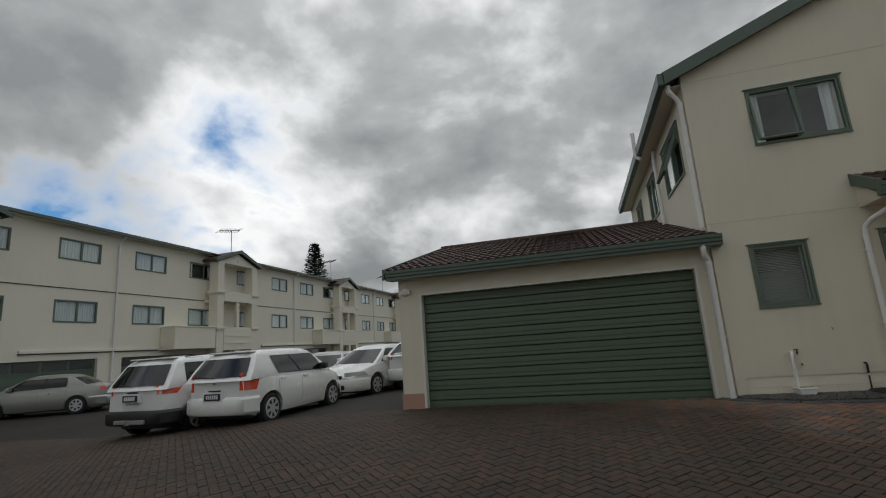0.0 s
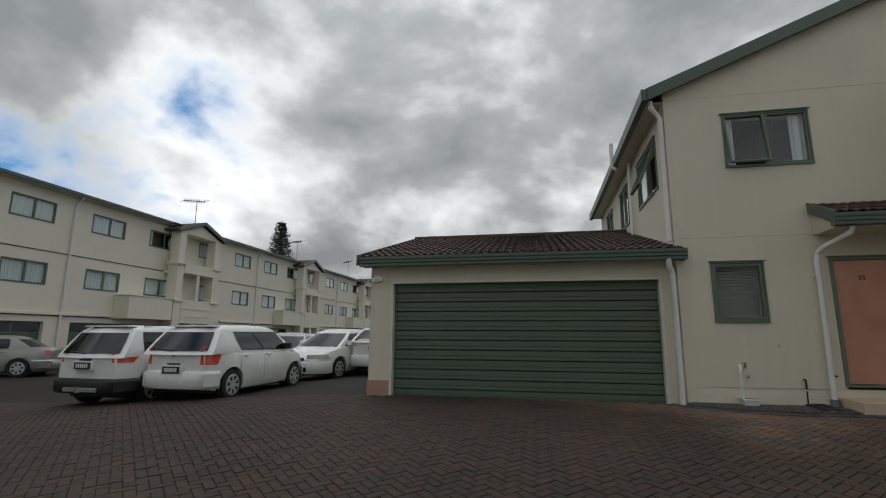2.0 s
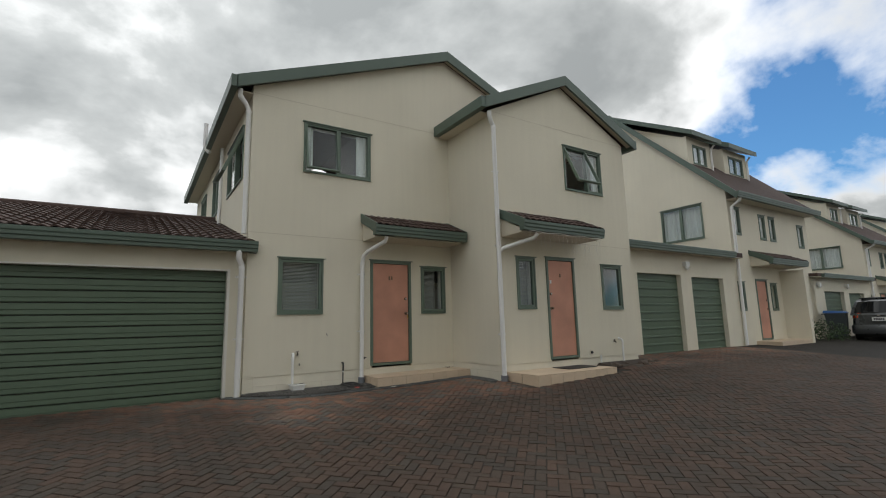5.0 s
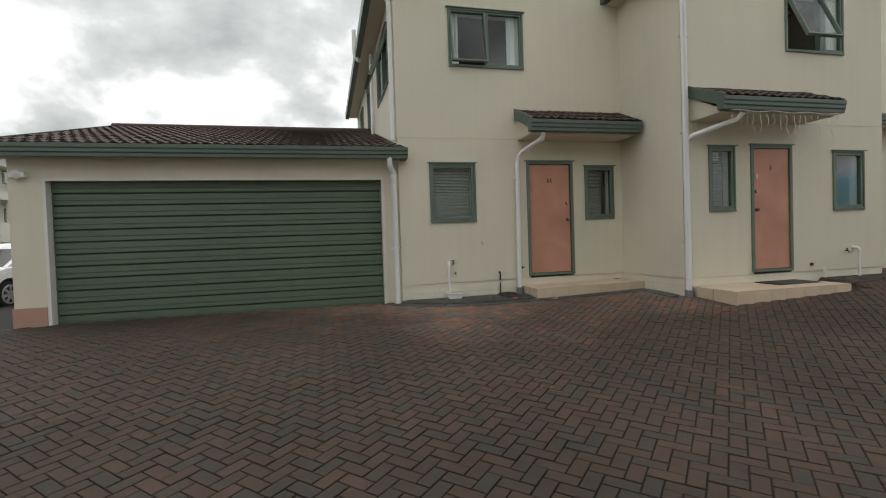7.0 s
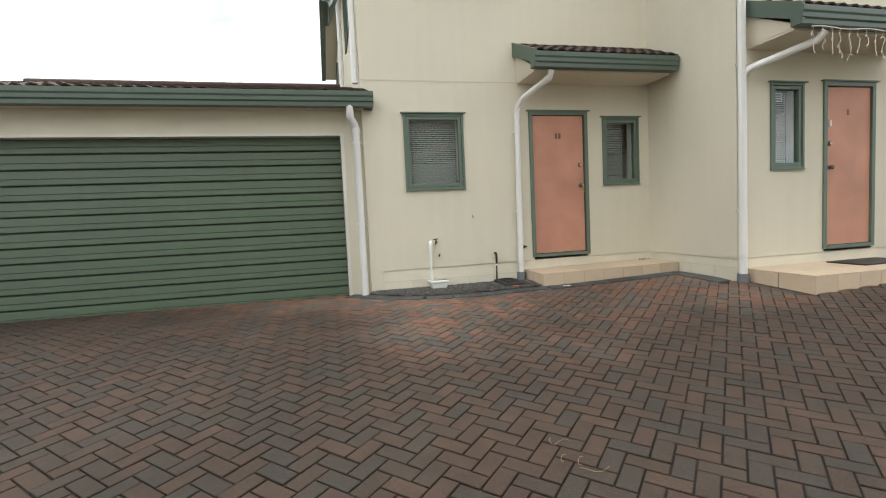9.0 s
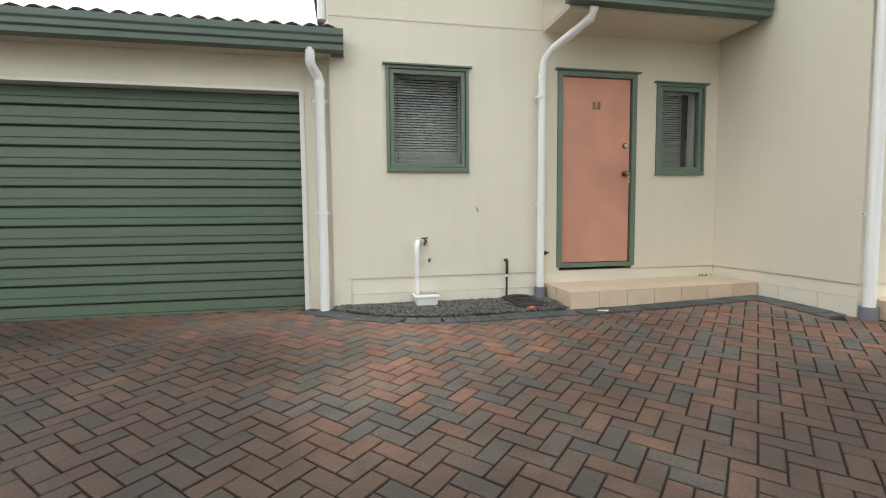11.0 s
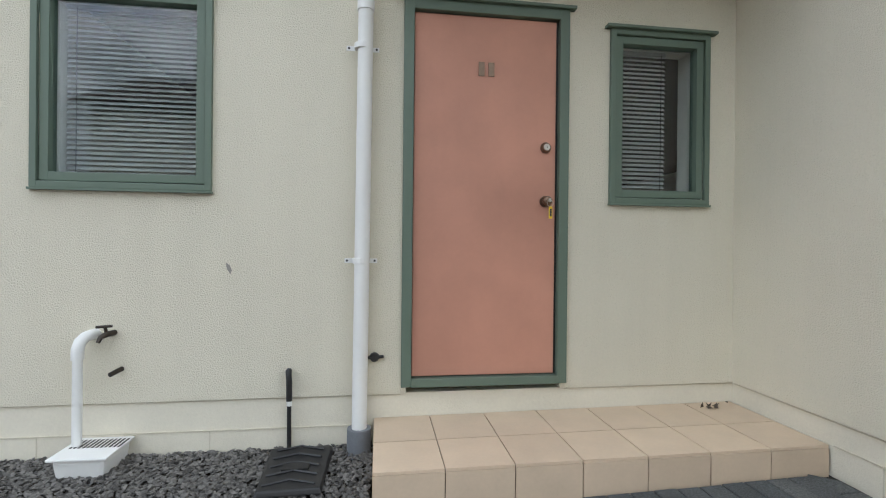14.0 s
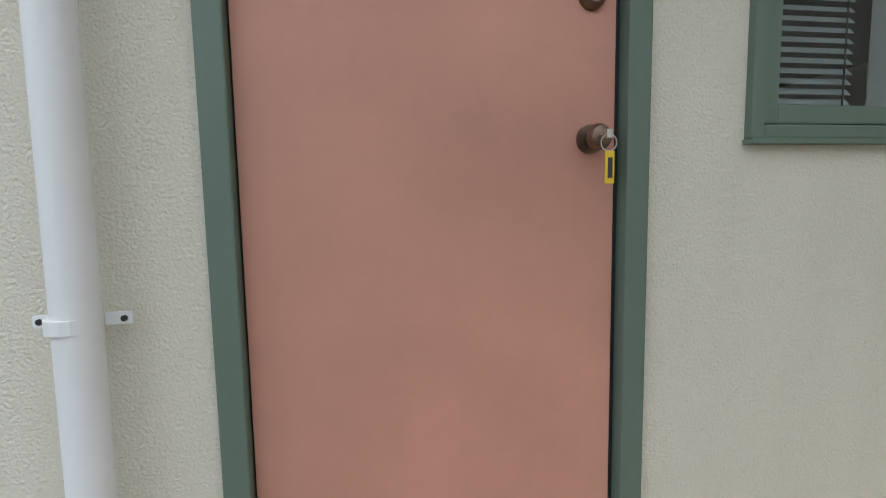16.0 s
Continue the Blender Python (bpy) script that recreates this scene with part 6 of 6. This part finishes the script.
def shrub(x, y, z, r, h, n, seed, label):
    rng = random.Random(seed)
    s = tagged(thing("shrub", (x, y, z)), label, "shrub", "low shrubs")
    tw, lf = B(), B()
    for k in range(9):
        a = rng.uniform(0, 6.28)
        tw.tube([(x, y, z), (x + r * 0.6 * math.cos(a), y + r * 0.6 * math.sin(a), z + h * 0.7)], [0.012, 0.004], 5)
    for k in range(n):
        a, f, e = rng.uniform(0, 6.28), math.sqrt(rng.random()), rng.random()
        c = Vector((x + r * f * math.cos(a), y + r * f * math.sin(a), z + h * e * (1.05 - 0.5 * f * f)))
        d = Vector((rng.uniform(-1, 1), rng.uniform(-1, 1), rng.uniform(-0.3, 1))).normalized() * 0.07
        w = Vector((d.y, -d.x, 0.2)).normalized() * 0.025
        lf.add([c, c + d * 0.5 + w, c + d, c + d * 0.5 - w], [(0, 1, 2, 3)])
    part("stem", tw, BARK, s)
    part("leaves", lf, LEAF, s)


shrub(-20.9, 10.75, -0.06, 0.45, 0.65, 900, 3, "low dark shrub beside the terrace porch")
shrub(-20.4, 11.0, -0.06, 0.5, 0.25, 500, 6, "low weedy clump beside the terrace porch")
shrub(21.9, 6.7, 0.5, 0.7, 0.75, 800, 8, "leafy shrub beside the row house porch")


def wheelie_bin(x, y, z, turn):
    b = tagged(thing("wheelie_bin", (0, 0, 0), local=True), "dark wheeled rubbish bin with a blue lid", "bin", "wheelie bins")
    part("tub", B().hexa([(-0.22, -0.26, 0.06), (0.22, -0.26, 0.06), (0.22, 0.24, 0.06), (-0.22, 0.24, 0.06)], [(-0.29, -0.33, 0.98), (0.29, -0.33, 0.98), (0.29, 0.33, 0.98), (-0.29, 0.33, 0.98)]), BINPLASTIC, b, bevel=0.03)
    part("lid", B().hexa([(-0.31, -0.36, 0.98), (0.31, -0.36, 0.98), (0.31, 0.38, 0.98), (-0.31, 0.38, 0.98)], [(-0.27, -0.30, 1.05), (0.27, -0.30, 1.05), (0.27, 0.34, 1.09), (-0.27, 0.34, 1.09)]), BINLID, b, "blue plastic lid", bevel=0.02)
    for s in (1, -1):
        part("wheel", B().tube([(s * 0.24, 0.26, 0.10), (s * 0.30, 0.26, 0.10)], 0.10, 14), RUBBER, b)
    part("handle", B().tube([(-0.26, 0.40, 0.95), (0.26, 0.40, 0.95)], 0.018, 8), BINPLASTIC, b)
    b.matrix_basis = pose(x, y, z, 0, 0, turn)


wheelie_bin(-20.8, 11.75, ground_z(-20.8, 11.75) - 0.012, 100)
wheelie_bin(23.4, 6.8, ground_z(23.4, 6.8) - 0.012, 10)

# loose straw and chips on the pavers
st = B()
for k in range(5):
    x, y = 2.75 + rngg.uniform(-0.1, 0.1), 3.9 + rngg.uniform(-0.25, 0.25)
    a = rngg.uniform(0, 6)
    L = rngg.uniform(0.06, 0.14)
    st.tube([(x + L * f * math.cos(a + f), y + L * f * math.sin(a + f), ground_z(x, y) + 0.008 + 0.006 * math.sin(f * 7)) for f in (0, 0.25, 0.5, 0.75, 1.0)], 0.0013, 4)
tagged(part("dry_straw", st, STRAW), "dry stalks lying on the pavers", "straw", kind="stuff")


# ---- plain house across the drive, behind the way in ----
opp = tagged(thing("house_opposite", (4.0, -6.2, 0.0)), "cream townhouse closing the far side of the drive", "house")
part("wall", B().box(-5.0, 16.0, -6.4, -6.2, -0.5, 6.0), STUCCO_FAR, opp)
part("roof", B().hexa([(-5.4, -5.9, 5.95), (16.4, -5.9, 5.95), (16.4, -10.5, 8.2), (-5.4, -10.5, 8.2)], [(-5.4, -5.9, 6.1), (16.4, -5.9, 6.1), (16.4, -10.5, 8.35), (-5.4, -10.5, 8.35)]), TILE, opp)
for gx0 in (-1.5, 6.5):
    part("gable", B().prism([(gx0, 5.9), (gx0 + 7.0, 5.9), (gx0 + 3.5, 7.9)], "y", -6.2, -5.7), STUCCO_FAR, opp)
    part("barge_board", B().prism([(gx0 - 0.3, 5.8), (gx0 - 0.3, 6.0), (gx0 + 3.5, 8.15), (gx0 + 7.3, 6.0), (gx0 + 7.3, 5.8), (gx0 + 3.5, 7.93)], "y", -5.7, -5.62), GREENDARK, opp)

# small litter on the drive
for lx, ly, lr in ((0.70, 6.86, 0.035), (3.9, 5.2, 0.02), (5.6, 4.6, 0.018), (-1.2, 5.4, 0.02)):
    a = rngg.uniform(0, 6)
    z = ground_z(lx, ly) + 0.006
    lf = B().add([(lx + lr * math.cos(a), ly + lr * math.sin(a), z + 0.012), (lx - lr * 0.5 * math.sin(a), ly + lr * 0.5 * math.cos(a), z), (lx - lr * math.cos(a), ly - lr * math.sin(a), z + 0.018), (lx + lr * 0.5 * math.sin(a), ly - lr * 0.5 * math.cos(a), z)], [(0, 1, 2, 3)])
    tagged(part("fallen_leaf", lf, BARK), "small dry brown leaf on the pavers", "leaf", "fallen leaves")


# ---- roof tiles of the garage ----
tiles(groof, (-3.56, 8.03, 2.89), (2.31, 8.03, 2.89), (-3.60, 12.5, 4.13), (2.20, 12.5, 4.13), 19, 13)
part("ridge_cap", B().tube([(-3.62, 12.5, 4.15), (2.2, 12.5, 4.15)], 0.09, 10), TILE, groof)

# ---- pavers ----
EDGE = [(1.95, 8.30), (2.20, 8.11), (2.50, 7.85), (2.80, 7.66), (3.2, 7.575), (3.6, 7.57), (4.0, 7.59), (4.34, 7.585), (4.44, 7.565), (6.40, 7.565), (6.47, 7.50), (6.46, 6.60)]


def edge_y(x):
    """How far the herringbone reaches towards the houses."""
    if x < 6.25:
        return interp(x, EDGE[:10]) - 0.13 if x > 1.95 else 8.42 if x > -2.9 else 8.20
    if x < 6.58:
        return 6.60
    return 5.73 if x < 9.2 else 6.3 if x < 10.6 else 7.25


pavement = thing("pavement", (0, 0, 0))
tagged(pavement, "herringbone driveway of worn red, brown and grey clay pavers", "pavement", kind="structure")
bw, bl_, gapw, ch = 0.100, 0.20, 0.0095, 0.004


def paver_mesh(b, cx, cy, ux, uy, hl, hw_, z, tilt=(0.0, 0.0)):
    """A paver with chamfered top edges and no underside."""
    vx, vy = -uy, ux
    vs = []
    for inset, dz in ((0.0, -0.03), (0.0, -ch * 0.7), (ch, 0.0)):
        for a, c in ((-1, -1), (1, -1), (1, 1), (-1, 1)):
            p, q = a * (hl - inset), c * (hw_ - inset)
            x, y = cx + ux * p + vx * q, cy + uy * p + vy * q
            vs.append((x, y, z(x, y) + dz + tilt[0] * p + tilt[1] * q))
    o = len(b.v)
    b.v += vs
    b.f += [(o + 8, o + 9, o + 10, o + 11)] + [(o + k + i, o + k + (i + 1) % 4, o + k + 4 + (i + 1) % 4, o + k + 4 + i) for k in (0, 4) for i in range(4)]


rngp = random.Random(11)
far_b, s45 = B(), math.sqrt(0.5)
near_count = 0
N = 175
for mI in range(-N, N):
    for nI in range(-N, N):
        k = (mI - nI) % 4
        if k not in (0, 3):
            continue
        px, py = ((mI + 1) * bw, (nI + 0.5) * bw) if k == 0 else ((mI + 0.5) * bw, (nI + 1) * bw)
        x, y = (px - py) * s45 + 1.5, (px + py) * s45 + 3.0
        if not (-13.5 < x < 16.5 and -3.2 < y < 8.4) or y > edge_y(x) + 0.03:
            continue
        ux, uy = (s45, s45) if k == 0 else (-s45, s45)
        tilt = (rngp.uniform(-0.012, 0.012), rngp.uniform(-0.014, 0.014))
        lift = rngp.uniform(-0.0025, 0.0025)
        if near_count < 300 and 1.9 < x < 6.4 and y > 5.9:
            b = B()
            paver_mesh(b, x, y, ux, uy, bl_ / 2 - gapw / 2, bw / 2 - gapw / 2, lambda a, c: ground_z(a, c) + lift, tilt)
            me = bpy.data.meshes.new("paver")
            me.from_pydata(b.v, [], b.f)
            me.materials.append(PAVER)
            share("paver", me, Matrix(), pavement)
            near_count += 1
        else:
            paver_mesh(far_b, x, y, ux, uy, bl_ / 2 - gapw / 2, bw / 2 - gapw / 2, lambda a, c: ground_z(a, c) + lift, tilt)
me = bpy.data.meshes.new("pavers_far")
me.from_pydata(far_b.v, [], far_b.f)
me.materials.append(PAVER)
tagged(share("paver_field", me, Matrix(), pavement), kind="stuff")

# grey soldier course along the walls
edging = thing("paved_edging", (0, 0, 0))
tagged(edging, "soldier course of grey concrete pavers along the house walls", "edging", kind="structure")
run = []
for (x0, y0), (x1, y1) in zip(EDGE, EDGE[1:]):
    d = math.hypot(x1 - x0, y1 - y0)
    run += [(x0 + (x1 - x0) * i / 400, y0 + (y1 - y0) * i / 400, (x1 - x0) / d, (y1 - y0) / d, d / 400) for i in range(400)]
walked = 0.0
for x, y, dx, dy, d in run:
    walked += d
    if walked < 0.106:
        continue
    walked = 0.0
    if x > -3.4:
        b = B()
        lift = rngp.uniform(-0.002, 0.003)
        cx, cy = x + dy * 0.105, y - dx * 0.105
        paver_mesh(b, cx, cy, dy, -dx, 0.105, 0.0505, lambda a, c: ground_z(a, c) + lift + 0.011, (rngp.uniform(-0.01, 0.01), rngp.uniform(-0.01, 0.01)))
        me = bpy.data.meshes.new("edging_paver")
        me.from_pydata(b.v, [], b.f)
        me.materials.append(EDGING)
        share("edging_paver", me, Matrix(), edging)
